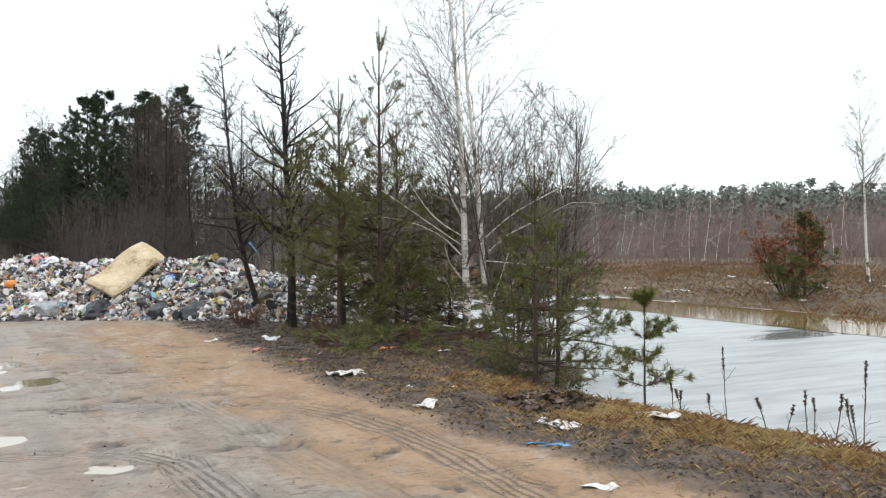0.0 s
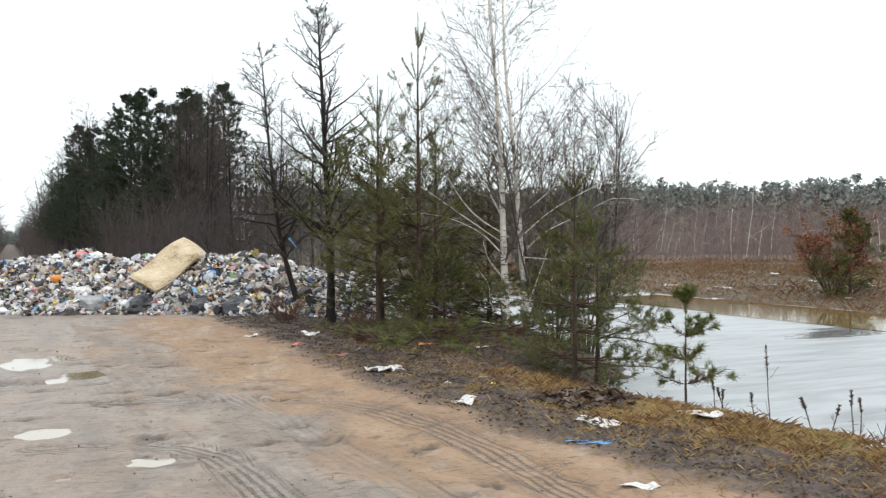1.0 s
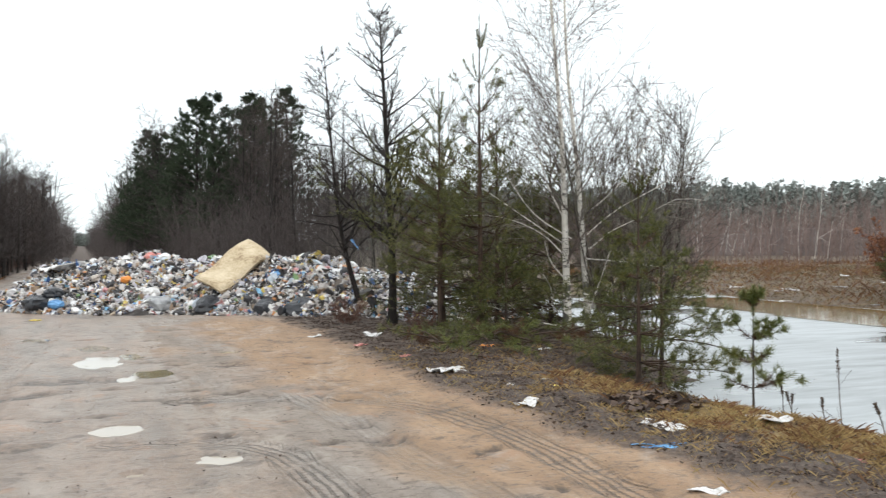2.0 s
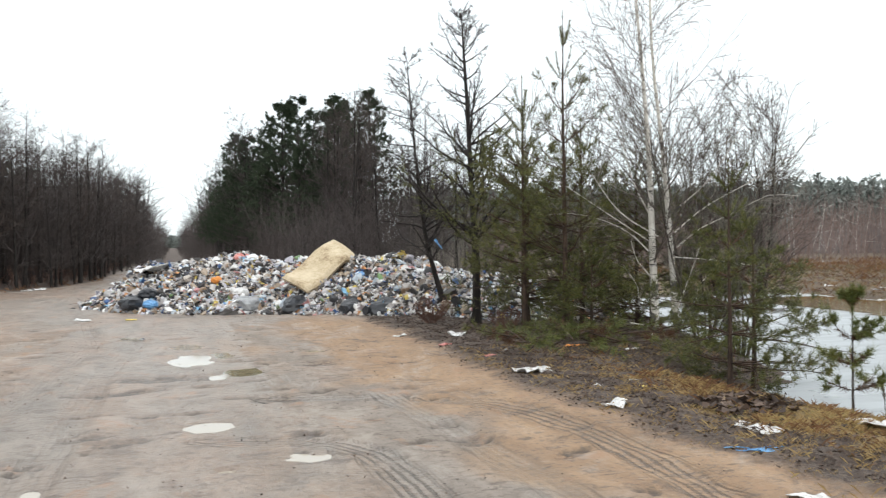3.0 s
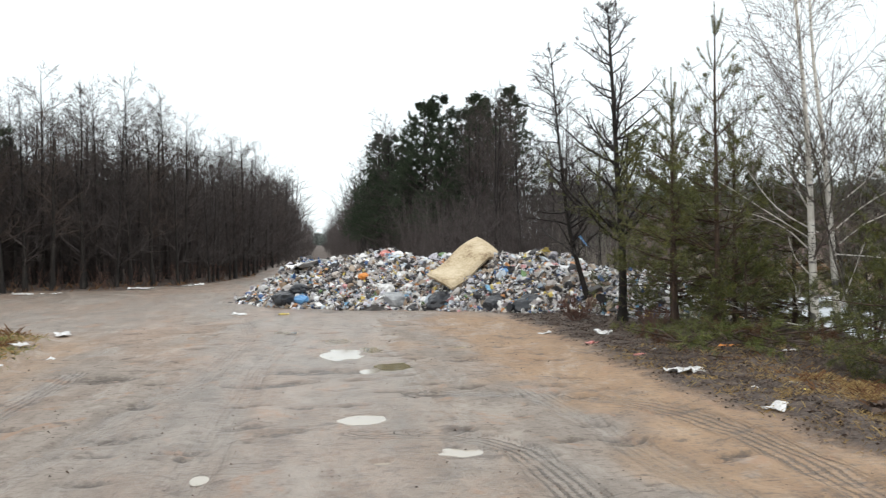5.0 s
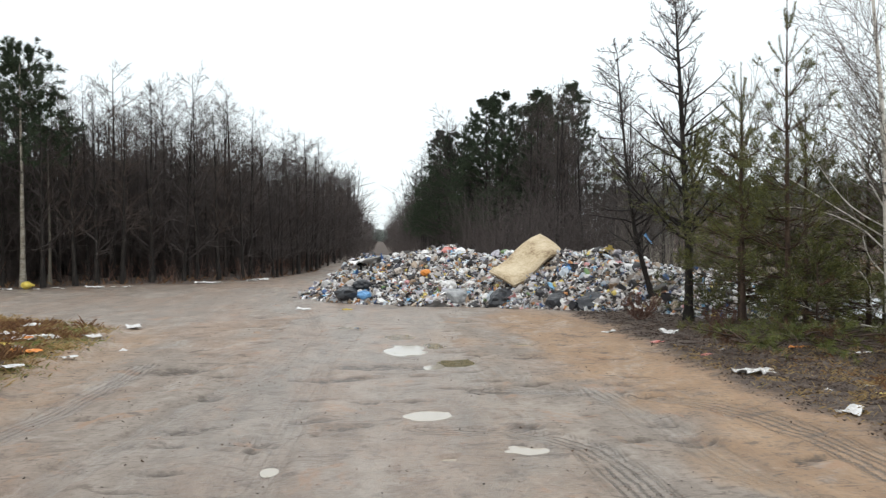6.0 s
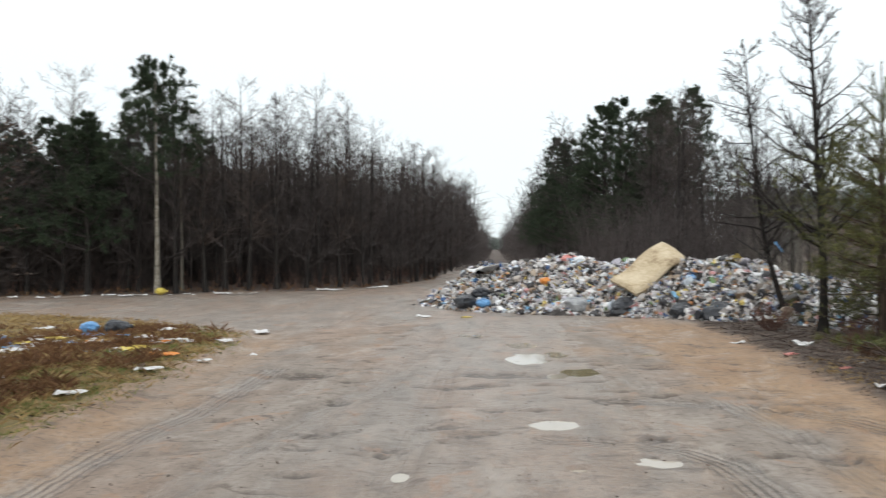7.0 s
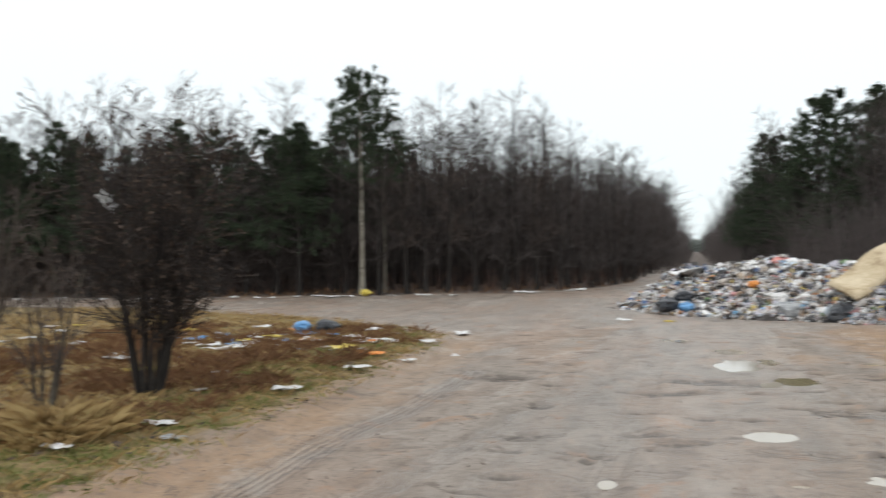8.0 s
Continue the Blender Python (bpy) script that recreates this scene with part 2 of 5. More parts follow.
    road = blend(nt, calc(nt, "MULTIPLY", muddy, 0.95), road, (0.085, 0.066, 0.054))
    mould = ramp(nt, fine, [(0.25, (0.04, 0.028, 0.022)), (0.5, (0.1, 0.074, 0.06)), (0.75, (0.2, 0.16, 0.13))])
    turf = ramp(nt, fine, [(0.25, (0.10, 0.07, 0.028)), (0.5, (0.24, 0.165, 0.07)), (0.78, (0.36, 0.26, 0.12))])
    turf = blend(nt, remap(nt, mid, 0.52, 0.64, 0, 0.6), turf, (0.15, 0.15, 0.05))
    g = calc(nt, "ADD", sep.outputs["Red"], calc(nt, "MULTIPLY", calc(nt, "SUBTRACT", noisy(nt, v, 3.2, 5, 0.7), 0.5), 0.9))
    l = calc(nt, "ADD", sep.outputs["Green"], calc(nt, "MULTIPLY", calc(nt, "SUBTRACT", noisy(nt, v, 4.0, 5, 0.7), 0.5), 0.9))
    lf, gf = remap(nt, l, 0.25, 0.75), remap(nt, g, 0.3, 0.7)
    col = blend(nt, gf, blend(nt, lf, road, mould), turf)
    # tread bars of the tyres
    bars = calc(nt, "SINE", calc(nt, "ADD", calc(nt, "MULTIPLY", tsep.outputs["X"], 105.0), calc(nt, "MULTIPLY", calc(nt, "ABSOLUTE", tsep.outputs["Y"]), 30.0)))
    ribs = calc(nt, "SINE", calc(nt, "MULTIPLY", tsep.outputs["Y"], 88.0))
    prints = calc(nt, "MULTIPLY", calc(nt, "MULTIPLY", remap(nt, calc(nt, "ADD", calc(nt, "MULTIPLY", bars, 0.35), ribs), 0.15, 0.75), tsep.outputs["Z"]), remap(nt, noisy(nt, v, 2.0, 3), 0.28, 0.45))
    col = blend(nt, calc(nt, "MULTIPLY", prints, 0.7), col, (0.1, 0.08, 0.065))
    soft = calc(nt, "MAXIMUM", lf, gf)
    wet = calc(nt, "MULTIPLY", remap(nt, calc(nt, "ADD", noisy(nt, along, 1.3, 6, 0.68, 0.8), calc(nt, "MULTIPLY", zone.outputs["Alpha"], 0.3)), 0.48, 0.68), calc(nt, "SUBTRACT", 1.0, soft))
    nt.links.new(col, b.inputs["Base Color"])
    rough = calc(nt, "SUBTRACT", 0.85, calc(nt, "MULTIPLY", wet, 0.5))
    nt.links.new(rough, b.inputs["Roughness"])
    h = calc(nt, "ADD", calc(nt, "MULTIPLY", fine, 0.6), calc(nt, "MULTIPLY", mid, 0.7))
    h = calc(nt, "ADD", h, calc(nt, "MULTIPLY", grit, 0.15))
    h = calc(nt, "SUBTRACT", h, calc(nt, "MULTIPLY", prints, 0.5))
    relief(nt, b, h, 0.85, 0.07)
    return m


GROUND = ground_material()


def water_material(name, deep, ice, ice_from, rough_ice=0.35):
    m, nt, b = material(name, 0.05)
    v = coords(nt, (0.35, 0.7, 1))
    f = remap(nt, noisy(nt, v, 0.35, 5, 0.55, 0.5), ice_from, ice_from + 0.06)
    streak = noisy(nt, coords(nt, (0.3, 1.6, 1)), 1.6, 5, 0.6, 0.5)
    icecol = ramp(nt, streak, [(0.3, tuple(c * 0.6 for c in ice)), (0.6, ice)])
    nt.links.new(blend(nt, f, deep, icecol), b.inputs["Base Color"])
    nt.links.new(remap(nt, f, 0, 1, 0.04, rough_ice), b.inputs["Roughness"])
    b.inputs["IOR"].default_value = 1.33
    relief(nt, b, streak, 0.06, 0.02)
    return m


POND = water_material("thawing_pond_ice", (0.2, 0.21, 0.21), (0.42, 0.45, 0.465), 0.37, 0.4)
POND_BROWN = water_material("brown_shallow_water", (0.2, 0.14, 0.055), (0.3, 0.22, 0.09), 0.6, 0.15)
PUDDLE = water_material("milky_puddle_water", (0.42, 0.37, 0.3), (0.5, 0.45, 0.38), 0.5, 0.06)
PUDDLE_MUD = water_material("olive_puddle_water", (0.24, 0.2, 0.12), (0.28, 0.23, 0.14), 0.5, 0.06)

# ---- mesh helpers ----
rng = np.random.default_rng(7)


def mesh_np(name, verts, faces, mat, smooth=False):
    verts, faces = np.asarray(verts, np.float32), np.asarray(faces, np.int32)
    me = bpy.data.meshes.new(name)
    k = faces.shape[1]
    me.vertices.add(len(verts))
    me.vertices.foreach_set("co", verts.ravel())
    me.loops.add(faces.size)
    me.loops.foreach_set("vertex_index", faces.ravel())
    me.polygons.add(len(faces))
    me.polygons.foreach_set("loop_start", np.arange(0, faces.size, k, dtype=np.int32))
    me.polygons.foreach_set("use_smooth", np.full(len(faces), smooth))
    me.materials.append(mat)
    me.update(calc_edges=True)
    return me


def join_np(pairs):
    """Joins (verts, faces) pairs of one face size."""
    vs, fs, n = [], [], 0
    for v, f in pairs:
        vs.append(v), fs.append(f + n)
        n += len(v)
    return np.concatenate(vs), np.concatenate(fs)


def child(name, me, parent, label=""):
    ob = new(name, me)
    ob.parent = parent
    return tagged(ob, label)


def part(name, bm, mat, parent, label=""):
    me = bpy.data.meshes.new(name)
    bm.to_mesh(me)
    bm.free()
    me.materials.append(mat)
    return child(name, me, parent, label)


def unit(a):
    return a / np.maximum(np.linalg.norm(a, axis=-1, keepdims=True), 1e-9)


def tube(P, R, sides):
    """Tubes round the B polylines P (B, N, 3) with radii R (B, N)."""
    B, N, _ = P.shape
    T = unit(np.gradient(P, axis=1))
    ref = np.where(np.abs(T[:, :1, 2:]) > 0.8, np.array([1.0, 0, 0]), np.array([0, 0, 1.0]))
    U = unit(np.cross(T, np.broadcast_to(ref, T.shape)))
    W = np.cross(T, U)
    a = np.arange(sides) * 2 * np.pi / sides
    ring = P[:, :, None] + R[:, :, None, None] * (np.cos(a)[:, None] * U[:, :, None] + np.sin(a)[:, None] * W[:, :, None])
    idx = np.arange(B * N * sides).reshape(B, N, sides)
    nxt = np.roll(idx, -1, axis=2)
    f = np.stack([idx[:, :-1], nxt[:, :-1], nxt[:, 1:], idx[:, 1:]], -1).reshape(-1, 4)
    return ring.reshape(-1, 3), f


def extend(g, p, d, length, n, wob, lift):
    """Grows polylines from p along d; lift bends them up (or down)."""
    pts, d = [p], unit(d)
    step = (length / (n - 1))[:, None]
    for _ in range(n - 1):
        d = unit(d + g.normal(0, wob, d.shape) + np.array([0, 0, lift]))
        pts.append(pts[-1] + d * step)
    return np.stack(pts, 1)


def spawn(g, P, R, per, t0, t1, angle, length, n=4, wob=0.12, lift=0.05, ratio=0.55, tip=0.3, rmin=0.0015, shrink=0.55, flat=0.0):
    """per side branches on every polyline of P."""
    B, N, _ = P.shape
    t = g.uniform(t0, t1, (B, per))
    i = np.minimum((t * (N - 1)).astype(int), N - 2)
    u = t * (N - 1) - i
    b = np.arange(B)[:, None]
    p = P[b, i] * (1 - u[..., None]) + P[b, i + 1] * u[..., None]
    r = R[b, i] * (1 - u) + R[b, i + 1] * u
    T = unit(P[b, i + 1] - P[b, i])
    q = g.normal(0, 1, T.shape)
    q[..., 2] *= 1 - flat
    q = unit(q - (q * T).sum(-1, keepdims=True) * T)
    a = np.radians(angle) * g.uniform(0.75, 1.25, t.shape)[..., None]
    d = np.cos(a) * T + np.sin(a) * q
    L = np.linalg.norm(np.diff(P, axis=1), axis=2).sum(1)[:, None] * length * (1 - shrink * t) * g.uniform(0.6, 1.25, t.shape)
    C = extend(g, p.reshape(-1, 3), d.reshape(-1, 3), L.reshape(-1), n, wob, lift)
    rr = np.maximum(r.reshape(-1) * ratio, rmin)[:, None] * np.linspace(1, tip, n)[None]
    return C, np.maximum(rr, rmin)


def needles(g, P, per, length, width, t0=0.1, lean=0.75, t1=1.0):
    """Thin triangles round the shoots P."""
    B, N, _ = P.shape
    t = g.uniform(t0, t1, (B, per))
    i = np.minimum((t * (N - 1)).astype(int), N - 2)
    u = (t * (N - 1) - i)[..., None]
    b = np.arange(B)[:, None]
    p = (P[b, i] * (1 - u) + P[b, i + 1] * u).reshape(-1, 3)
    T = unit(P[b, i + 1] - P[b, i]).reshape(-1, 3)
    q = unit(np.cross(T, g.normal(0, 1, T.shape)))
    d = unit(T * lean + q + np.array([0, 0, 0.12]))
    w = unit(np.cross(d, g.normal(0, 1, d.shape))) * width * 0.5
    tip = p + d * (length * g.uniform(0.6, 1.2, (len(p), 1)))
    v = np.stack([p - w, p + w, tip], 1).reshape(-1, 3)
    return v, np.arange(len(v)).reshape(-1, 3)


def line(points, n):
    """A smooth polyline through a few points, n long."""
    pts = np.array(points, float)
    s = np.linspace(0, len(pts) - 1, n)
    i = np.clip(s.astype(int), 0, len(pts) - 2)
    u = (s - i)[:, None]
    p0, p1, p2, p3 = pts[np.maximum(i - 1, 0)], pts[i], pts[i + 1], pts[np.minimum(i + 2, len(pts) - 1)]
    return 0.5 * (2 * p1 + (p2 - p0) * u + (2 * p0 - 5 * p1 + 4 * p2 - p3) * u ** 2 + (3 * p1 - p0 - 3 * p2 + p3) * u ** 3)


def ripple(x, y, size, seed):
    """Smooth plan noise from -1 to 1, bumps about size metres."""
    g = np.random.default_rng(seed)
    out = 0
    for k in range(7):
        a, ph = g.uniform(0, 2 * np.pi), g.uniform(0, 6.28)
        f = 2 * np.pi / (size * g.uniform(0.6, 1.7))
        out = out + np.sin((x * np.cos(a) + y * np.sin(a)) * f + ph + 1.3 * np.sin((x * np.sin(a) - y * np.cos(a)) * f * 0.6))
    return out / 4.0


def plan_dist(x, y, pts, closed=False):
    """Distance to a plan line, its running length and side offset there."""
    pts = np.array(pts, float)
    if closed:
        pts = np.vstack([pts, pts[:1]])
    best, run, off = np.full(np.shape(x), 1e9), np.zeros(np.shape(x)), np.zeros(np.shape(x))
    s = 0.0
    for (ax, ay), (bx, by) in zip(pts[:-1], pts[1:]):
        L = math.hypot(bx - ax, by - ay)
        t = np.clip(((x - ax) * (bx - ax) + (y - ay) * (by - ay)) / L ** 2, 0, 1)
        d = np.hypot(x - ax - t * (bx - ax), y - ay - t * (by - ay))
        c = ((bx - ax) * (y - ay) - (by - ay) * (x - ax)) / L
        near = d < best
        best, run, off = np.where(near, d, best), np.where(near, s + t * L, run), np.where(near, c, off)
        s += L
    return best, run, off


def within(x, y, pts):
    ins = np.zeros(np.shape(x), bool)
    for (ax, ay), (bx, by) in zip(pts, pts[1:] + pts[:1]):
        if ay != by:
            ins ^= ((ay > y) != (by > y)) & (x < (bx - ax) * (y - ay) / (by - ay) + ax)
    return ins


def step(v, a, b):
    t = np.clip((v - a) / (b - a), 0, 1)
    return t * t * (3 - 2 * t)


# ---- the lie of the land ----
POND_EDGE = [(7.6, -30), (7.9, 4), (7.7, 6.6), (7.35, 8.2), (7.4, 10.0), (8.9, 12.2), (10.2, 16), (11.5, 22), (14, 27), (20.5, 28), (20.0, 22.5), (20.0, 19), (19.8, 16), (19.4, 12), (21, 0), (24, -30)]
ISLAND = [(-3.75, -30), (-3.8, 5.5), (-3.8, 8.4), (-3.85, 10.8), (-4.06, 14.3), (-4.45, 16.3), (-5.9, 18.2), (-9.3, 20.8), (-15.2, 23.2), (-22, 24), (-60, 23), (-60, -30)]
WOOD_LEFT = [(-60, 27.5), (-24.8, 28.2), (-18.5, 29.2), (-11.9, 31.0), (-7.5, 32.5), (-5.5, 34.2), (-4.1, 38), (-3.1, 44), (-3.0, 400), (-200, 400), (-200, 27.5)]
WOOD_RIGHT = [(3.4, 400), (3.6, 60), (4.6, 40), (5.0, 30), (5.2, 22), (9.5, 24), (14, 29), (26, 48), (30, 400)]
EDGE_RIGHT = [(4.0, -30), (3.9, 3.0), (3.75, 4.7), (3.6, 5.7), (3.35, 7.0), (3.3, 9.3), (3.4, 13), (3.45, 16), (3.35, 19.7), (3.6, 24), (3.6, 400)]
PUDDLES = [(0.25, 8.42, 0.27, 0.28, 1, 0), (0.94, 6.98, 0.21, 0.17, 2, 0), (0.17, 13.2, 0.33, 0.72, 3, 0), (0.13, 14.9, 0.30, 0.45, 4, 0),
           (0.78, 11.8, 0.34, 0.46, 5, 1), (0.62, 13.7, 0.19, 0.42, 9, 1), (0.5, 11.45, 0.12, 0.3, 10, 0), (0.32, 6.74, 0.09, 0.09, 6, 0), (-0.93, 6.55, 0.055, 0.11, 7, 0), (-0.7, 16.6, 0.28, 0.28, 8, 0),
           (1.9, 13.6, 0.26, 0.26, 12, 1)]
gm = np.random.default_rng(64)
SCARS = [(-1.9, 9.54, 0.22, 0.2), (-1.82, 8.03, 0.16, 0.16), (-0.19, 11.47, 0.7, 0.35), (-0.27, 9.05, 0.22, 0.14), (-0.6, 10.6, 0.5, 0.2), (1.75, 12.2, 0.3, 0.3), (0.95, 9.6, 0.3, 0.2), (-2.6, 11.4, 0.5, 0.3)]
# random dents whose dark mud colour also stands in for rut-edge shade
SCARS += [(gm.uniform(-3.4, 3.1), 4.2 + 17 * gm.uniform() ** 1.2, gm.uniform(0.06, 0.3), gm.uniform(0.04, 0.14)) for _ in range(110)]
TRACKS = [[(0.2, 7.75), (0.89, 7.51), (1.18, 7.31), (1.37, 6.94), (1.43, 6.47), (1.45, 5.6), (1.2, 4.6)],
          [(0.9, 9.75), (2.06, 9.35), (2.78, 8.75), (3.06, 7.98), (3.19, 7.08), (3.23, 6.24), (3.16, 5.31), (3.0, 4.0)],
          [(2.05, 9.6), (2.17, 8.05), (2.19, 7.42), (2.24, 6.86), (2.3, 5.6), (2.4, 4.0)],
          [(-3.2, 4.0), (-3.27, 7.4), (-3.26, 8.0), (-3.12, 8.8), (-3.1, 12)],
          [(-1.1, 4.0), (-0.95, 8.0), (-0.9, 12.0), (-0.6, 16)], [(-2.5, 5.5), (-1.5, 11), (-1.3, 16), (-2.2, 24), (-4.0, 30)]]


def lie(x, y):
    """Height of the ground, and the zone weights."""
    x, y = np.asarray(x, float), np.asarray(y, float)
    pd, _, _ = plan_dist(x, y, POND_EDGE, True)
    pd = np.where(within(x, y, POND_EDGE), -pd, pd) + 0.12 * ripple(x, y, 1.3, 3)
    bank = np.where(x > 14, 8.0, np.where(y > 11, 1.6, 2.4))
    z = np.where(pd < 0, -0.5 - np.minimum(0.3, -pd * 0.3), -0.5 + 0.5 * step(pd, -0.1, bank))
    di, _, _ = plan_dist(x, y, ISLAND, True)
    di = np.where(within(x, y, ISLAND), di, -di)
    wl, _, _ = plan_dist(x, y, WOOD_LEFT, True)
    wl = np.where(within(x, y, WOOD_LEFT), wl, -wl)
    wr, _, _ = plan_dist(x, y, WOOD_RIGHT, True)
    wr = np.where(within(x, y, WOOD_RIGHT), wr, -wr)
    er = x - np.interp(y, [p[1] for p in EDGE_RIGHT], [p[0] for p in EDGE_RIGHT]) + 0.12 * ripple(x, y, 1.6, 5)
    z = z + 0.10 * step(di, 0.1, 1.4) + 0.05 * step(di, 0.0, 0.25) * (1 - step(di, 0.3, 0.9))
    z = z + 0.05 * step(er, 0, 0.5) * (1 - step(er, 1.5, 3)) + 0.03 * (1 - step(np.abs(er + 0.1), 0.05, 0.4))
    z = z + 0.15 * step(wl, -0.5, 3)
    soft = np.maximum(np.maximum(step(di, 0, 0.8), step(er, 0, 0.8)), step(wl, 0, 2))
    z = z + 0.012 * ripple(x, y, 2.4, 11) + (0.008 + 0.022 * soft) * ripple(x, y, 0.55, 12) + 0.006 * ripple(x, y, 0.28, 15) + 0.02 * soft * ripple(x, y, 0.25, 13)
    hollow = 0
    for px, py, rx, ry, seed, _ in PUDDLES:
        if not ((np.abs(x - px) < 2 * rx) & (np.abs(y - py) < 2 * ry)).any():
            continue
        q = np.hypot((x - px) / rx, (y - py) / ry) + 0.2 * ripple(x, y, rx * 1.8, seed) + 0.1 * ripple(x, y, rx * 0.8, seed + 50)
        hollow = np.maximum(hollow, 1 - step(q, 0.5, 1.15))
    z = np.where(hollow > 0, z * (1 - hollow) - 0.035 * hollow, z)
    # weight of the dark mud and of the painted rut-edge shade
    mud = np.zeros(x.shape)
    for px, py, rx, ry in SCARS:
        near = (np.abs(x - px) < 1.6 * rx) & (np.abs(y - py) < 1.6 * ry)
        if near.any():
            sx, sy = x[near], y[near]
            mud[near] = np.maximum(mud[near], 1 - step(np.hypot((sx - px) / rx, (sy - py) / ry) + 0.25 * ripple(sx, sy, max(rx, 0.15), 70), 0.4, 1.1))
    z = z - 0.035 * mud * (1 - hollow)
    tread = np.zeros((*x.shape, 3))
    rut = 0
    for k, tr in enumerate(TRACKS):
        d, run, off = plan_dist(x, y, tr)
        w = 1 - step(d, 0.13, 0.2)
        rut = np.maximum(rut, w)
        tread[..., 0] = np.where(w > 0.02, run, tread[..., 0])
        tread[..., 1] = np.where(w > 0.02, off, tread[..., 1])
        tread[..., 2] = np.maximum(tread[..., 2], w * (1.0, 0.9, 0.25, 0.8, 0.2, 0.2)[k])
    z = z - 0.022 * rut * (1 - hollow)
    far_bank = (x > 14) * step(pd, 0.0, 1.0)
    near_grass = step(er + 0.5 * ripple(x, y, 1.1, 44), 0.8, 1.8) * (1 - step(y, 8.0, 10.2)) * (x < 12) * step(pd, 0.1, 0.4)
    grass = np.maximum(np.maximum(step(di, 0.0, 1.1), 0.42 * far_bank * (1 - step(y, 60, 90))), near_grass)
    mould = np.maximum.reduce([step(er, -0.35, 0.9) * (x < 14), step(wl, -0.4, 0.6), step(wr, 0, 1) * (1 - far_bank), 0.75 * step(y, 60, 90), 0.95 * far_bank])
    ochre = np.maximum.reduce([0.95 * step(x + 0.45 * ripple(x, y, 2.6, 40) + 0.2 * ripple(x, y, 0.8, 41), 1.3, 2.8) * (1 - step(y, 17, 22)), 0.62 * step(di, -1.0, -0.1), 0.35 * (1 - step(np.abs(x - 1.0), 0.3, 0.8))])
    grey_road = step(y, 16.5, 20) * (1 - step(x, 1.0, 2.4))
    ochre = ochre * (1 - grey_road)
    wet = np.maximum(np.maximum(grey_road * 0.6, 1.6 * (1 - step(np.hypot((x - 2.2 + 0.05 * ripple(x, y, 0.3, 77)) / 0.1, (y - 6.9) / 0.8), 0.5, 1.0))), np.maximum(rut * 0.6, 1 - step(np.abs(x + 0.4), 0.9, 1.8)))
    return z, np.stack([grass, mould, ochre, wet], -1), tread, mud


def gz(x, y):
    return float(lie(np.array([x]), np.array([y]))[0][0])


def spaced(lo, hi, fine, far_lo, far_hi):
    """Even fine lines from lo to hi, then ever wider ones out to the horizon."""
    mid = list(np.arange(lo, hi, fine))
    up, st = [], fine
    while (up[-1] if up else hi) < far_hi:
        st *= 1.14
        up.append((up[-1] if up else hi) + st)
    down, st = [], fine
    while (down[-1] if down else lo) > far_lo:
        st *= 1.14
        down.append((down[-1] if down else lo) - st)
    return np.array(down[::-1] + mid + up)


def build_ground():
    xs, ys = spaced(-7.0, 8.2, 0.07, -1500, 1500), spaced(3.0, 17.0, 0.07, -1200, 2200)
    X, Y = np.meshgrid(xs, ys, indexing="ij")
    Z, zones, tread, mud = lie(X, Y)
    nx, ny = X.shape
    idx = np.arange(nx * ny).reshape(nx, ny)
    f = np.stack([idx[:-1, :-1], idx[1:, :-1], idx[1:, 1:], idx[:-1, 1:]], -1).reshape(-1, 4)
    me = mesh_np("ground", np.stack([X, Y, Z], -1).reshape(-1, 3), f, GROUND, True)
    a = me.attributes.new("zones", "FLOAT_COLOR", "POINT")
    a.data.foreach_set("color", zones.reshape(-1).astype(np.float32))
    t = me.attributes.new("tread", "FLOAT_VECTOR", "POINT")
    t.data.foreach_set("vector", tread.reshape(-1).astype(np.float32))
    me.attributes.new("mud", "FLOAT", "POINT").data.foreach_set("value", mud.ravel().astype(np.float32))
    tagged(new("ground", me), "wet rutted dirt track with dry grass verges", "ground", kind="structure")


build_ground()


def flat_sheet(name, pts, z, mat, grid):
    """A level sheet inside a plan outline, cut into a grid."""
    p = np.array(pts)
    xs, ys = np.arange(p[:, 0].min(), p[:, 0].max() + grid, grid), np.arange(max(p[:, 1].min(), -30), p[:, 1].max() + grid, grid)
    X, Y = np.meshgrid(xs, ys, indexing="ij")
    d, _, _ = plan_dist(X, Y, pts, True)
    keep = within(X, Y, pts) | (d < grid * 2.5)
    idx = np.arange(X.size).reshape(X.shape)
    f = np.stack([idx[:-1, :-1], idx[1:, :-1], idx[1:, 1:], idx[:-1, 1:]], -1)
    ok = keep[:-1, :-1] & keep[1:, :-1] & keep[1:, 1:] & keep[:-1, 1:]
    return mesh_np(name, np.stack([X, Y, np.full_like(X, z)], -1).reshape(-1, 3), f[ok], mat, True)


tagged(new("pond", flat_sheet("pond", POND_EDGE, -0.47, POND, 0.6)), "pond of grey thawing ice and open water", "pond", kind="structure")
tagged(new("shallow_water", flat_sheet("shallow_water", [(17.0, 8), (17.4, 16), (17.7, 19), (17.9, 22.5), (18.2, 26), (20.6, 26), (20.6, 22.5), (20.6, 19), (20.4, 16), (20.2, 8)], -0.462, POND_BROWN, 0.3)),
       "brown shallow meltwater along the far pond bank", "water", kind="structure")


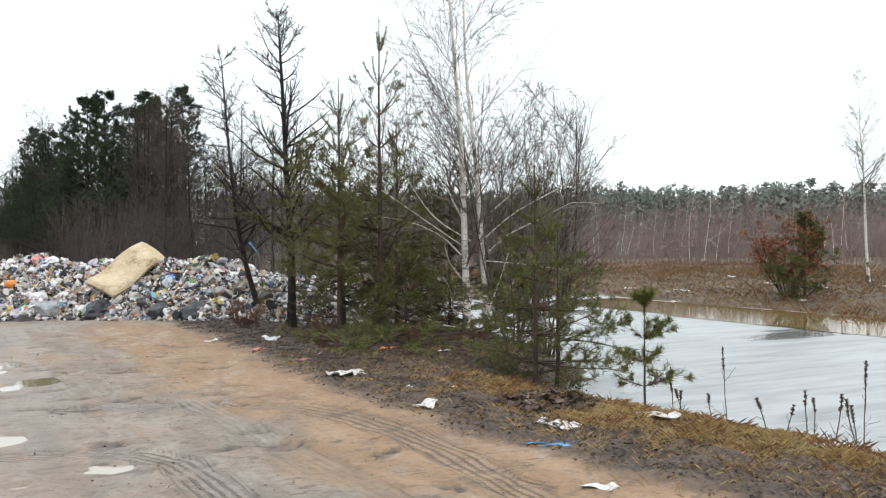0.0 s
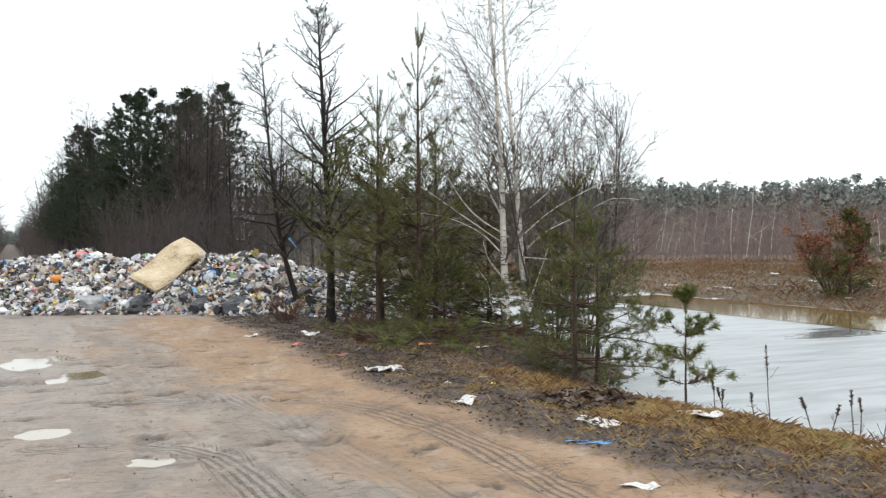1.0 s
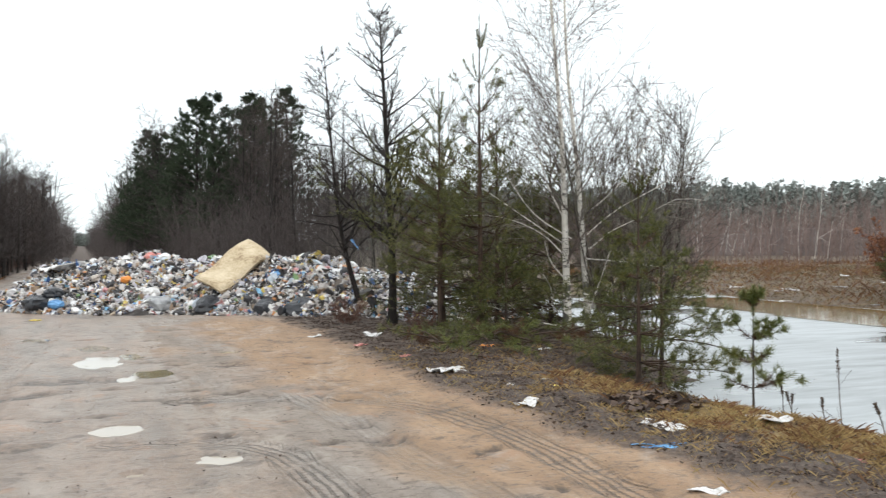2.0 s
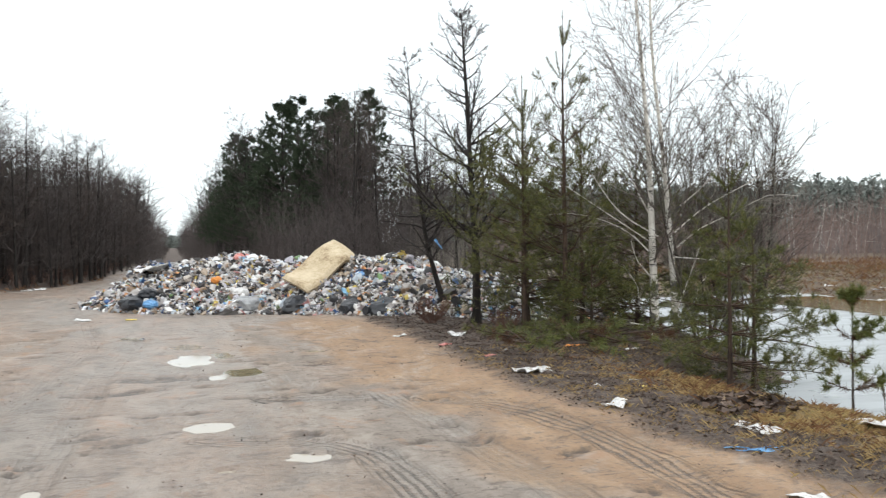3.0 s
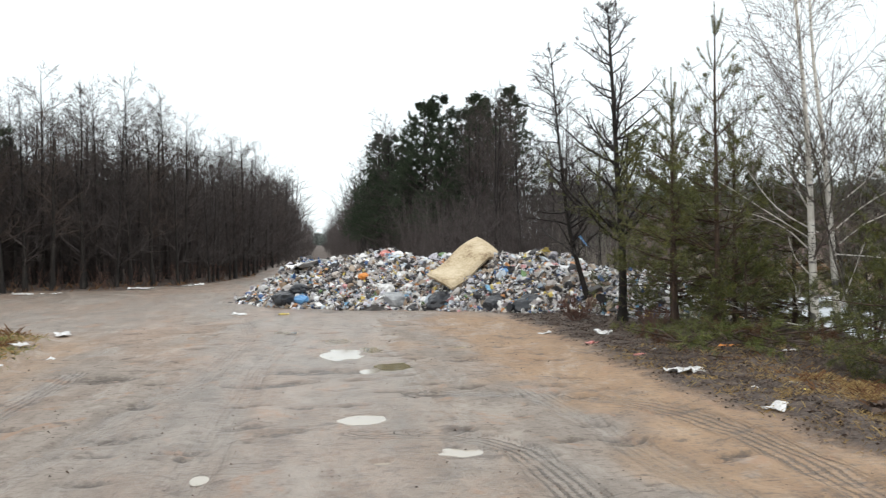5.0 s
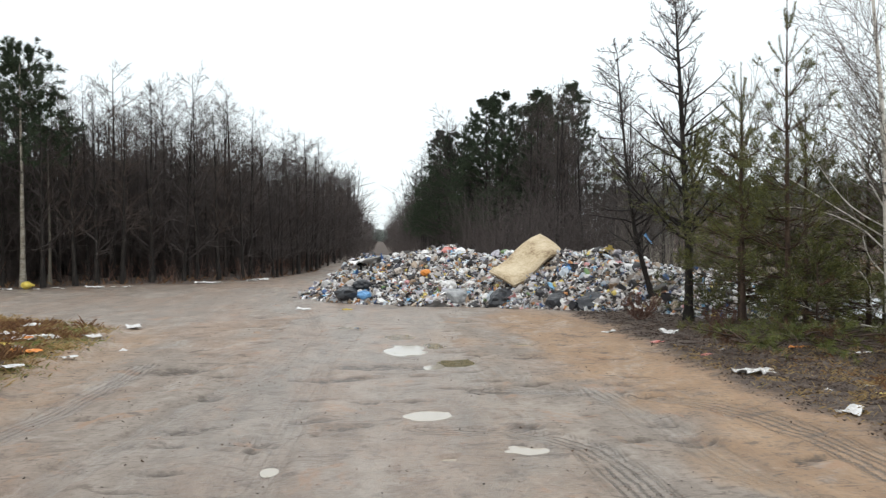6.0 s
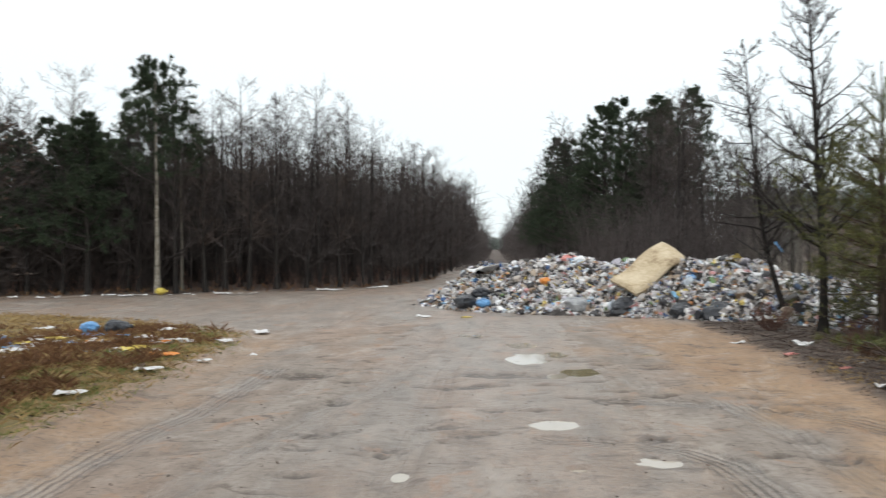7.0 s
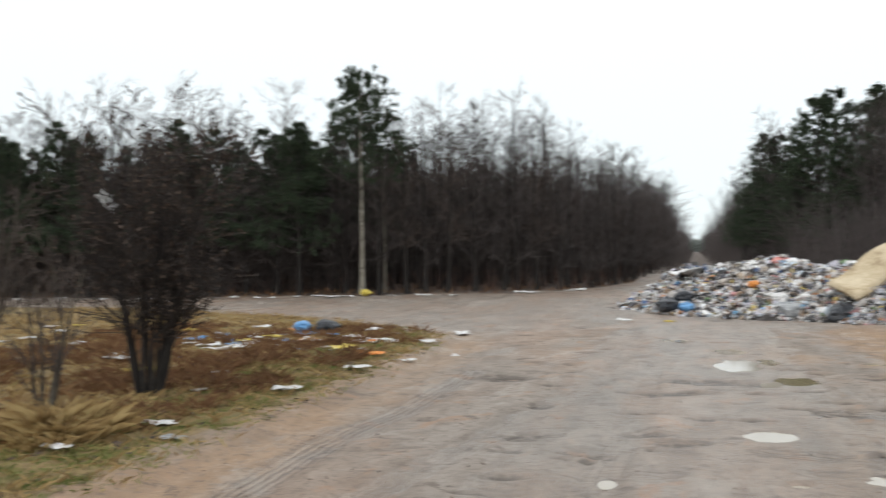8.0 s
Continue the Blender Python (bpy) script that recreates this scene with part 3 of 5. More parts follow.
def build_puddle(px, py, rx, ry, seed, muddy):
    n = 40
    a = np.linspace(0, 2 * np.pi, n, endpoint=False)
    bm = bmesh.new()
    ring = []
    for k in a:
        s = 1.16 + 0.05 * math.sin(3 * k + seed)
        ring.append(bm.verts.new((math.cos(k) * rx * s, math.sin(k) * ry * s, 0)))
    bm.faces.new(ring)
    me = bpy.data.meshes.new("puddle")
    bm.to_mesh(me)
    bm.free()
    me.materials.append(PUDDLE_MUD if muddy else PUDDLE)
    ob = new("puddle", me)
    ob.location = (px, py, -0.023 if muddy else -0.019)
    tagged(ob, "shallow olive-brown puddle in the dirt track" if muddy else "shallow milky puddle in the dirt track", "puddle", "puddles in the track", "structure")


for row in PUDDLES:
    build_puddle(*row)


# ---- trees ----


def tree_thing(name, x, y, label, category, group="", sink=0.03):
    e = new(name)
    e.location = (x, y, gz(x, y) - sink)
    return tagged(e, label, category, group)


def limb_set(name, sets, mat, parent, sides=3, label=""):
    v, f = join_np([tube(P, R, sides) for P, R in sets])
    return tagged(child(name, mesh_np(name, v, f, mat, True), parent, label), kind="stuff")


def limb_each(name, P, R, mat, parent, sides=4):
    """Every limb a part of its own."""
    for k in range(len(P)):
        child(name, mesh_np(name, *tube(P[k:k + 1], R[k:k + 1], sides), mat, True), parent)


def trunk_line(g, height, lean=(0, 0), n=12, wob=0.03):
    t = np.linspace(0, 1, n)
    p = np.stack([lean[0] * t + np.cumsum(g.normal(0, wob, n)) * height * 0.06, lean[1] * t + np.cumsum(g.normal(0, wob, n)) * height * 0.06, t * height], -1)
    p[0, :2] = 0
    return p[None]


def trunk_radius(r, n, tip=0.08):
    t = np.linspace(0, 1, n)
    return (r * ((1 - t) * (1 - tip) + tip) * (1 + 0.5 * np.exp(-t * 25)))[None]


def bare_parts(g, parent, P, R, mats, n1, n2, n3, crown=0.25, angle=50, length=0.34, lift=0.06, rmin=0.003, shrink=0.6, wob=0.1, near=True, per2=42, len2=0.5):
    """Trunk, limbs and twigs of a leafless tree."""
    child("trunk", mesh_np("trunk", *tube(P, R, 8), mats[0], True), parent)
    A, RA = spawn(g, P, R, n1, crown, 0.94 if near else 0.98, angle, length, 6, wob, lift, 0.5, 0.3, rmin * 1.6, shrink)
    if near:
        limb_each("limb", A, RA, mats[1], parent)
    B, RB = spawn(g, A, RA, n2, 0.15, 1.0, per2, len2, 5 if near else 4, wob, lift, 0.55, 0.4, rmin)
    sets = [(B, RB)] if near else [(A[:, [0, 2, 4, 5]], RA[:, [0, 2, 4, 5]]), (B, RB)]
    if n3:
        sets.append(spawn(g, B, RB, n3, 0.15, 1.0, 40, 0.55, 4 if near else 3, wob, lift * 0.6, 0.6, 0.6, rmin * 0.8))
    limb_set("crown", sets, mats[2], parent, 3)
    return A, B


def pine_parts(g, parent, height, r, reach, gap=0.4, low=0.12, mats=None, per=26, needle=0.075, width=0.005, lean=(0, 0), side=6, thin_top=0.0, rise=0.06, shoots=3, near=True, candles=1.0):
    """A pine with whorled branches; thin_top leaves the leader's last part nearly bare."""
    bark, twig, leaf = mats
    n = 14
    P, R = trunk_line(g, height, lean, n, 0.012), trunk_radius(r, n)
    child("trunk", mesh_np("trunk", *tube(P, R, 8), bark, True), parent)
    base, dirs, lens, rad = [], [], [], []
    z = low * height
    while z < height * (0.9 if candles < 1 else 0.97):
        t = z / height
        for k in range(g.integers(4, 7)):
            a = g.uniform(0, 2 * np.pi)
            up = (0.02 + 2.0 * t ** 3 if candles < 1 else 0.1 + 0.9 * t ** 2) + g.normal(0, 0.08)
            prof = (1 - t) ** 0.75 * (0.65 + 0.35 * min(1, t / 0.3)) + 0.07
            prof = max(prof, 0.26) if candles < 1 else prof
            lens.append(reach * prof * g.uniform(0.7, 1.2))
            base.append([np.interp(t, np.linspace(0, 1, n), P[0, :, c]) for c in range(3)])
            dirs.append((math.cos(a), math.sin(a), up))
            rad.append(max(0.005, r * 0.25 * (1 - t) + 0.003))
        z += gap * g.uniform(0.8, 1.2)
    A = extend(g, np.array(base), np.array(dirs), np.array(lens), 7, 0.07, rise)
    RA = np.array(rad)[:, None] * np.linspace(1, 0.3, 7)[None]
    if near:
        limb_each("branch", A, RA, bark, parent)
    high = A[:, 0, 2] > height * candles
    low_a, low_r = A[~high], RA[~high]
    B, RB = spawn(g, low_a, low_r, side, 0.3, 1.0, 48, 0.42, 5, 0.08, 0.06, 0.5, 0.5, 0.002, 0.4, 0.5)
    C, RC = spawn(g, B, RB, shoots, 0.35, 1.0, 42, 0.55, 3, 0.08, 0.08, 0.7, 0.6, 0.002, 0.3)
    limb_set("twig_work", [(B, RB), (C, RC)] if near else [(A[:, ::2], RA[:, ::2]), (B[:, ::2], RB[:, ::2])], twig, parent, 3)
    keep = (B[:, 0, 2] < height * (1 - thin_top)) | (g.uniform(0, 1, len(B)) < 0.25)
    keepc = (C[:, 0, 2] < height * (1 - thin_top)) | (g.uniform(0, 1, len(C)) < 0.25)
    sets = [needles(g, B[keep], per, needle, width, 0.35), needles(g, C[keepc], per, needle, width), needles(g, low_a, per, needle, width, 0.72)]
    # needles sit close along the leader and the upright top shoots
    sets.append(needles(g, P[:, -4:], per * 6, needle * 0.7, width, 0.0, 1.1) if candles < 1 else needles(g, P[:, -4:], per * 2, needle, width, 0.1))
    if high.any():
        sets.append(needles(g, A[high], per * 8, needle * 0.8, width, 0.12, 1.0))
    v, f = join_np(sets)
    tagged(child("foliage", mesh_np("foliage", v, f, leaf), parent, "long dull green needles in tufts"), kind="stuff")
    if near:
        tagged(child("dead_foliage", mesh_np("dead_foliage", *needles(g, low_a, per * 2, needle * 0.8, width, 0.08, 0.5, 0.65), NEEDLE_DEAD), parent, "dead brown inner needles"), kind="stuff")


# ---- the woods ----
gw = np.random.default_rng(61)


def proto_bare(seed, h, r, mats, crown, n1=30, n2=7, n3=4, rmin=0.0036, name="bare_tree", label="tall leafless alder with a dark straight trunk"):
    e = tagged(new(name), label, "tree", "trees of the woods")
    gp = np.random.default_rng(seed)
    P = trunk_line(gp, h, gp.normal(0, 0.25, 2), 10, 0.03)
    bare_parts(gp, e, P, trunk_radius(r, 10), mats, n1, n2, n3, crown, 58, 0.25, 0.07, rmin, 0.5, 0.12, near=False, per2=48)
    return e


def proto_pine(seed, h, r, reach, low, label="tall dark pine with a ragged crown", bark=BARK_WOOD, per=16):
    e = tagged(new("pine_tree"), label, "tree", "trees of the woods")
    pine_parts(np.random.default_rng(seed), e, h, r, reach, gap=0.5, low=low, mats=(bark, TWIG_WOOD, NEEDLE_FAR), per=per, needle=0.17, width=0.026, side=6, shoots=3, near=False)
    return e


DARK = (BARK_WOOD, TWIG_WOOD, TWIG_WOOD)
bares = [proto_bare(70, 8.4, 0.09, DARK, 0.2, 40), proto_bare(71, 7.6, 0.08, DARK, 0.12, 40), proto_bare(72, 8.0, 0.095, (BARK_WOOD, TWIG_DARK, TWIG_DARK), 0.25, 38),
         proto_bare(73, 7.0, 0.065, DARK, 0.08, 40), proto_bare(74, 8.2, 0.09, (TWIG_GREY, TWIG_DARK, TWIG_DARK), 0.4, name="birch_tree", label="leafless birch with a pale trunk in the wood")]
pines = [proto_pine(75, 8.0, 0.1, 3.7, 0.48, "tall pine with a pale flaking lower trunk", BARK_PALE, 24), proto_pine(76, 6.8, 0.11, 2.2, 0.25), proto_pine(77, 11.8, 0.17, 4.2, 0.12, per=26)]
back_bares = [proto_bare(78, 7.8, 0.1, DARK, 0.25, 22, 6, 2, 0.006), proto_bare(79, 8.2, 0.1, DARK, 0.3, 22, 6, 2, 0.006)]
used = set()


def plant(proto, x, y, s=1.0):
    m = pose(x, y, gz(x, y) - 0.05, 0, 0, gw.uniform(0, 360))
    if proto.name in used:
        ob = copy_thing(proto, m)
    else:
        ob = proto
        ob.matrix_basis = m
        used.add(proto.name)
    ob.scale = (s, s, s * gw.uniform(0.94, 1.05))


# front and road side of the dark wood across the junction
FRONT = [(-34, 28.8), (-24.8, 29.2), (-18.5, 30.2), (-11.9, 32.0), (-7.5, 33.5), (-5.6, 35.4), (-4.4, 39), (-3.5, 45), (-3.4, 62), (-3.4, 95)]
plant(pines[0], -12.0, 31.6, 0.98)
plant(bares[4], -11.4, 32.4, 0.62)
for row, (back, gap) in enumerate([(0.0, 0.95), (1.4, 1.1), (3.2, 1.3), (5.5, 1.5), (8.5, 1.8), (12.5, 2.2)]):
    run = 0.0
    pts = np.array(FRONT)
    seg = np.hypot(*np.diff(pts, axis=0).T)
    total = seg.sum()
    while run < total:
        k = int(np.searchsorted(np.cumsum(seg), run))
        u = (run - (np.cumsum(seg)[k] - seg[k])) / seg[k]
        a, b = pts[k], pts[k + 1]
        d = (b - a) / seg[k]
        q = a + (b - a) * u + np.array([-d[1], d[0]]) * (back + gw.uniform(-0.5, 0.5)) + d * gw.uniform(-0.3, 0.3)
        far = run > 45
        if abs(q[0] + 12.0) > 0.6 or row:
            leftish = q[0] < -13
            pick = gw.uniform()
            proto = pines[1] if pick < (0.5 if leftish else 0.0) else bares[4] if pick > 0.985 and row else bares[int(gw.integers(0, 4))] if row < 2 else back_bares[int(gw.integers(0, 2))]
            plant(proto, q[0], q[1], gw.uniform(0.8, 1.0) * (0.9 if row > 1 and not leftish else 1.0) * (1 - 0.16 * float(step(q[0], -7, -4.5)) * (1 - float(step(q[1], 60, 90)))))
        run += gap * (1.0 if not far else 1.8)
# the wood behind the heap
for x, y, k, s in [(6.6, 58, 2, 0.93), (8.2, 62, 2, 1.0), (10.2, 60, 2, 0.97), (5.2, 66, 2, 0.8), (7.4, 54, 1, 1.1), (6.0, 61, 1, 1.2), (11.2, 64, 2, 1.0), (4.9, 76, 2, 0.85), (9.0, 55, 1, 1.15), (13.0, 62, 2, 0.98)]:
    plant(pines[k], x, y, s)
for k in range(34):
    x, y = gw.uniform(8.0, 16), gw.uniform(46, 62)
    plant(bares[int(gw.integers(0, 4))], x, y, gw.uniform(1.0, 1.35) * (1 - 0.35 * step(x, 11.5, 16)))
for k in range(24):
    plant(bares[int(gw.integers(0, 4))], gw.uniform(5.5, 12), gw.uniform(52, 72), gw.uniform(0.95, 1.25))
for x, y in ((-20, 34), (-16.8, 35.5), (-23.5, 35)):
    plant(bares[4], x, y, 1.02)
for k in range(6):
    plant(bares[int(gw.integers(0, 4))], gw.uniform(8.5, 15), gw.uniform(30, 42), gw.uniform(0.6, 0.85))
for k in range(44):
    y = 64 + 120 * (k / 44) ** 1.3
    plant(back_bares[int(gw.integers(0, 2))] if k % 3 else pines[1], gw.uniform(4.0, 6.5) + 0.01 * y * gw.uniform(0, 1), y, gw.uniform(0.95, 1.3))
for k in range(34):
    y = 95 + 110 * (k / 34) ** 1.3
    plant(back_bares[int(gw.integers(0, 2))], gw.uniform(-6.5, -3.6), y, gw.uniform(0.95, 1.15))


def stems_stuff(name, xy, h, r, mats, seed, label, per=4, spread=0.12):
    """Many thin stems with a few twigs each, joined."""
    gs = np.random.default_rng(seed)
    z = lie(xy[:, 0], xy[:, 1])[0]
    p = np.column_stack([xy, z - 0.05])
    d = np.column_stack([gs.normal(0, spread, (len(p), 2)), np.ones(len(p))])
    P = extend(gs, p, d, h * gs.uniform(0.5, 1.2, len(p)), 4, 0.08, 0.02)
    R = r * gs.uniform(0.6, 1.2, (len(p), 1)) * np.linspace(1, 0.35, 4)[None]
    A, RA = spawn(gs, P, R, per, 0.08, 0.98, 62, 0.42, 3, 0.14, 0.06, 0.55, 0.5, r * 0.25, 0.4)
    v, f = join_np([tube(P, R, 3), tube(A, RA, 3)])
    tagged(new(name, mesh_np(name, v, f, mats)), label, "undergrowth", kind="stuff")


def band(seed, n, pts, depth):
    """Points scattered behind a plan line, on its left side."""
    gs = np.random.default_rng(seed)
    pts = np.array(pts, float)
    seg = np.hypot(*np.diff(pts, axis=0).T)
    c = np.concatenate([[0], np.cumsum(seg)])
    r = gs.uniform(0, c[-1], n)
    k = np.clip(np.searchsorted(c, r) - 1, 0, len(seg) - 1)
    d = (pts[k + 1] - pts[k]) / seg[k][:, None]
    return pts[k] + d * (r - c[k])[:, None] + np.column_stack([-d[:, 1], d[:, 0]]) * gs.uniform(0, depth, n)[:, None]


stems_stuff("thicket", band(81, 6500, FRONT, 13.0), 5.2, 0.013, TWIG_BLACK, 82, "dark leafless thicket under the wood's trees", 9, 0.24)
stems_stuff("thicket", band(97, 2600, FRONT[:4], 5.0), 3.6, 0.012, TWIG_BLACK, 98, "dark leafless thicket under the wood's pines", 10, 0.3)
stems_stuff("brushwood", band(83, 900, FRONT, 1.5), 0.9, 0.008, TWIG_RED, 84, "low brown brushwood along the wood's edge", 5, 0.4)
gx = np.random.default_rng(85)
stems_stuff("thicket", np.column_stack([gx.uniform(4.5, 14, 1300), gx.uniform(40, 70, 1300)]), 3.8, 0.014, TWIG_WOOD, 86, "brown leafless thicket under the pines", 10, 0.26)
stems_stuff("thicket", np.column_stack([gx.uniform(8.5, 13, 130), gx.uniform(24, 36, 130)]), 3.0, 0.01, TWIG_GREY, 87, "thin grey saplings beyond the grove", 6)
for lo, hi, seed in ((-9, -3.3, 95), (3.5, 9, 96)):
    yy = 110 + 520 * gx.uniform(0, 1, 700) ** 1.4
    stems_stuff("far_wood", np.column_stack([gx.uniform(lo, hi, 700), yy]), 8.6, 0.07, TWIG_WOOD, seed, "leafless wood lining the far end of the track", 8)
for lo, hi, seed in ((-3.6, -1.0, 99), (1.0, 3.8, 100)):
    yy = 58 + 240 * gx.uniform(0, 1, 800) ** 1.5
    stems_stuff("brushwood", np.column_stack([gx.uniform(lo, hi, 800), yy]), 1.5, 0.012, TWIG_WOOD, seed, "leafless brushwood closing in on the far track", 7, 0.3)
# reddish birch scrub beyond the pond
a, d = radians(90) - gx.uniform(radians(18), radians(75), 5200), gx.uniform(58, 140, 5200)
stems_stuff("birch_scrub", np.column_stack([np.cos(a) * d, np.sin(a) * d]), 4.6, 0.03, TWIG_SCRUB, 88, "reddish leafless birch scrub beyond the pond", 4)
a, d = radians(90) - gx.uniform(radians(18), radians(75), 80), gx.uniform(52, 95, 80)
stems_stuff("birch_saplings", np.column_stack([np.cos(a) * d, np.sin(a) * d]), 4.2, 0.024, BIRCH, 89, "pale birch saplings standing in the scrub", 3)
a, d = radians(90) - gx.uniform(radians(30), radians(75), 300), gx.uniform(32, 52, 300)
stems_stuff("dry_weeds", np.column_stack([np.cos(a) * d, np.sin(a) * d]), 1.0, 0.012, TWIG_RED, 90, "dry brown weeds on the far bank", 4, 0.3)


def far_forest(name, a0, a1, dist, spread, count, height, seed, label, mat=NEEDLE_HAZE_TINT):
    """A distant pine forest: trunks and clumps of foliage, haze put into the default colour."""
    gs = np.random.default_rng(seed)
    a = radians(90) - np.radians(gs.uniform(a0, a1, count))
    d = dist + gs.uniform(0, spread, count)
    x, y = np.cos(a) * d, np.sin(a) * d
    h = height * gs.uniform(0.78, 1.12, count)
    n = 260
    t = gs.uniform(0.02, 1, (count, n))
    rad = 2.6 * (1.08 - t) ** 0.6 * np.sqrt(gs.uniform(0, 1, (count, n)))
    b = gs.uniform(0, 2 * np.pi, (count, n))
    c = np.stack([x[:, None] + np.cos(b) * rad, y[:, None] + np.sin(b) * rad, t * h[:, None]], -1).reshape(-1, 1, 3)
    tri = c + gs.normal(0, 0.3, (len(c), 3, 3))
    v = tri.reshape(-1, 3)
    tagged(new(name, mesh_np(name, v, np.arange(len(v)).reshape(-1, 3), mat)), label, "forest", kind="stuff")


far_forest("far_forest", 14, 80, 150, 40, 1250, 9.6, 91, "distant pine forest beyond the scrub, haze painted into its pale colour")
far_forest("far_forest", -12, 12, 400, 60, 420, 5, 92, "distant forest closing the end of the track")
far_forest("far_forest", 272, 352, 70, 60, 600, 7.5, 94, "dense forest behind the dark wood", NEEDLE_FAR)
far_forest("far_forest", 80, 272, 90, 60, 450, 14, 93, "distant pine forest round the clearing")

# ---- the roadside grove and bushes ----
g = np.random.default_rng(21)
GROVE = "trees of the roadside grove"
# leaning dark tree beside the heap
t1 = tree_thing("bare_tree", 5.24, 18.1, "slender leaning leafless tree with dark wet bark", "tree", GROVE)
P = line([(0.12, 0.05, 0), (-0.1, 0.05, 0.7), (-0.36, 0, 1.7), (-0.52, 0, 3.0), (-0.66, 0, 4.7), (-0.7, 0, 5.3)], 16)[None]
bare_parts(g, t1, P, trunk_radius(0.07, 16, 0.03), (BARK_WOOD, BARK_WOOD, TWIG_BLACK), 56, 8, 5, 0.3, 62, 0.46, 0.03, 0.0035, 0.93, 0.12, len2=0.36)
# straight dark tree, with a bare spire
t2 = tree_thing("bare_tree", 5.3, 16.2, "straight black-barked tree with a bare spiky crown", "tree", GROVE)
P = line([(0, 0, 0), (0.02, 0, 1.2), (-0.05, 0, 2.6), (-0.12, 0, 4.2), (-0.18, 0, 5.3), (-0.2, 0, 5.85)], 16)[None]
A, B = bare_parts(g, t2, P, trunk_radius(0.085, 16, 0.03), (BARK_WOOD, BARK_WOOD, TWIG_BLACK), 70, 8, 4, 0.24, 58, 0.36, 0.09, 0.0035, 0.93, 0.12, len2=0.34)
low = B[B[:, 0, 2] < 3.3]
tagged(child("foliage", mesh_np("foliage", *needles(g, low, 34, 0.08, 0.008), NEEDLE_YELLOW), t2, "sparse green needles on the lower boughs"), kind="stuff")


def add_pine(x, y, h, r, reach, label, seed, **kw):
    e = tree_thing("pine_tree", x, y, label, "tree", GROVE)
    opts = dict(mats=(BARK_PINE, TWIG_DARK, NEEDLE), candles=0.66)
    opts.update(kw)
    pine_parts(np.random.default_rng(seed), e, h, r, reach, **opts)
    return e


add_pine(5.39, 13.96, 4.2, 0.05, 1.45, "young green pine with upswept boughs", 3, gap=0.3, per=18, width=0.007, low=0.2)
add_pine(5.86, 13.43, 5.15, 0.055, 1.35, "tall thin pine with bare upright leader shoots", 4, gap=0.44, per=20, thin_top=0.4, rise=0.12, width=0.007, low=0.18, candles=0.7)
add_pine(6.6, 14.4, 3.7, 0.05, 1.5, "bushy young pine with brownish inner needles", 5, gap=0.24, per=18, width=0.007, low=0.08)
add_pine(6.0, 15.6, 3.3, 0.04, 1.4, "small olive-green pine under taller trees", 6, gap=0.24, per=18, width=0.008, low=0.07)
add_pine(7.7, 14.5, 3.2, 0.05, 1.5, "bushy dark pine behind the birch", 8, gap=0.22, per=18, width=0.007, low=0.06)
add_pine(6.4, 16.4, 3.7, 0.05, 1.5, "shaded young pine deep in the grove", 9, gap=0.24, per=17, width=0.008, low=0.1)
add_pine(8.6, 15.6, 3.0, 0.05, 1.5, "dense shaded pine at the back of the grove", 15, gap=0.24, per=15, width=0.009, low=0.04)
add_pine(6.1, 13.0, 1.5, 0.03, 0.9, "low bushy pine at the foot of the birch", 10, gap=0.18, per=17, width=0.008, low=0.04)
add_pine(8.35, 13.3, 1.7, 0.03, 1.0, "low spreading pine beside the birch", 16, gap=0.18, per=22, width=0.007, low=0.04)
add_pine(6.43, 9.87, 2.9, 0.036, 1.15, "crooked dark pine with sparse drooping boughs over the pond", 12, gap=0.32, low=0.14, per=26, rise=-0.01, side=8, thin_top=0.12, width=0.006, candles=0.72)
add_pine(7.35, 10.7, 2.3, 0.04, 1.35, "half-bare pine leaning over the pond", 13, gap=0.36, low=0.12, per=24, rise=-0.02, side=8, width=0.006)
add_pine(6.62, 8.0, 1.45, 0.016, 0.55, "knee-high sapling pine with yellowish tufts by the water", 14, gap=0.3, low=0.25, per=46, side=2, shoots=2, mats=(BARK_DARK, TWIG_DARK, NEEDLE_YELLOW), needle=0.085, width=0.006, candles=0.85)

# twin-stemmed birch
birch = tree_thing("birch_tree", 7.37, 13.3, "twin-stemmed white birch, leafless with fine twigs", "tree", GROVE)
gb = np.random.default_rng(33)
stems = [line([(0, 0, -0.1), (-0.05, 0, 1.4), (-0.1, 0, 3.0), (-0.24, 0, 4.8), (-0.5, 0.1, 8.2)], 16), line([(0.32, -0.12, -0.1), (0.24, -0.08, 1.3), (0.13, -0.04, 3.0), (0.0, 0.05, 4.8), (0.05, 0.2, 7.8)], 16)]
P = np.stack(stems)
R = np.concatenate([trunk_radius(0.07, 16, 0.14), trunk_radius(0.06, 16, 0.14)])
for k in range(2):
    child("stem", mesh_np("stem", *tube(P[k:k + 1], R[k:k + 1], 10), BIRCH, True), birch)
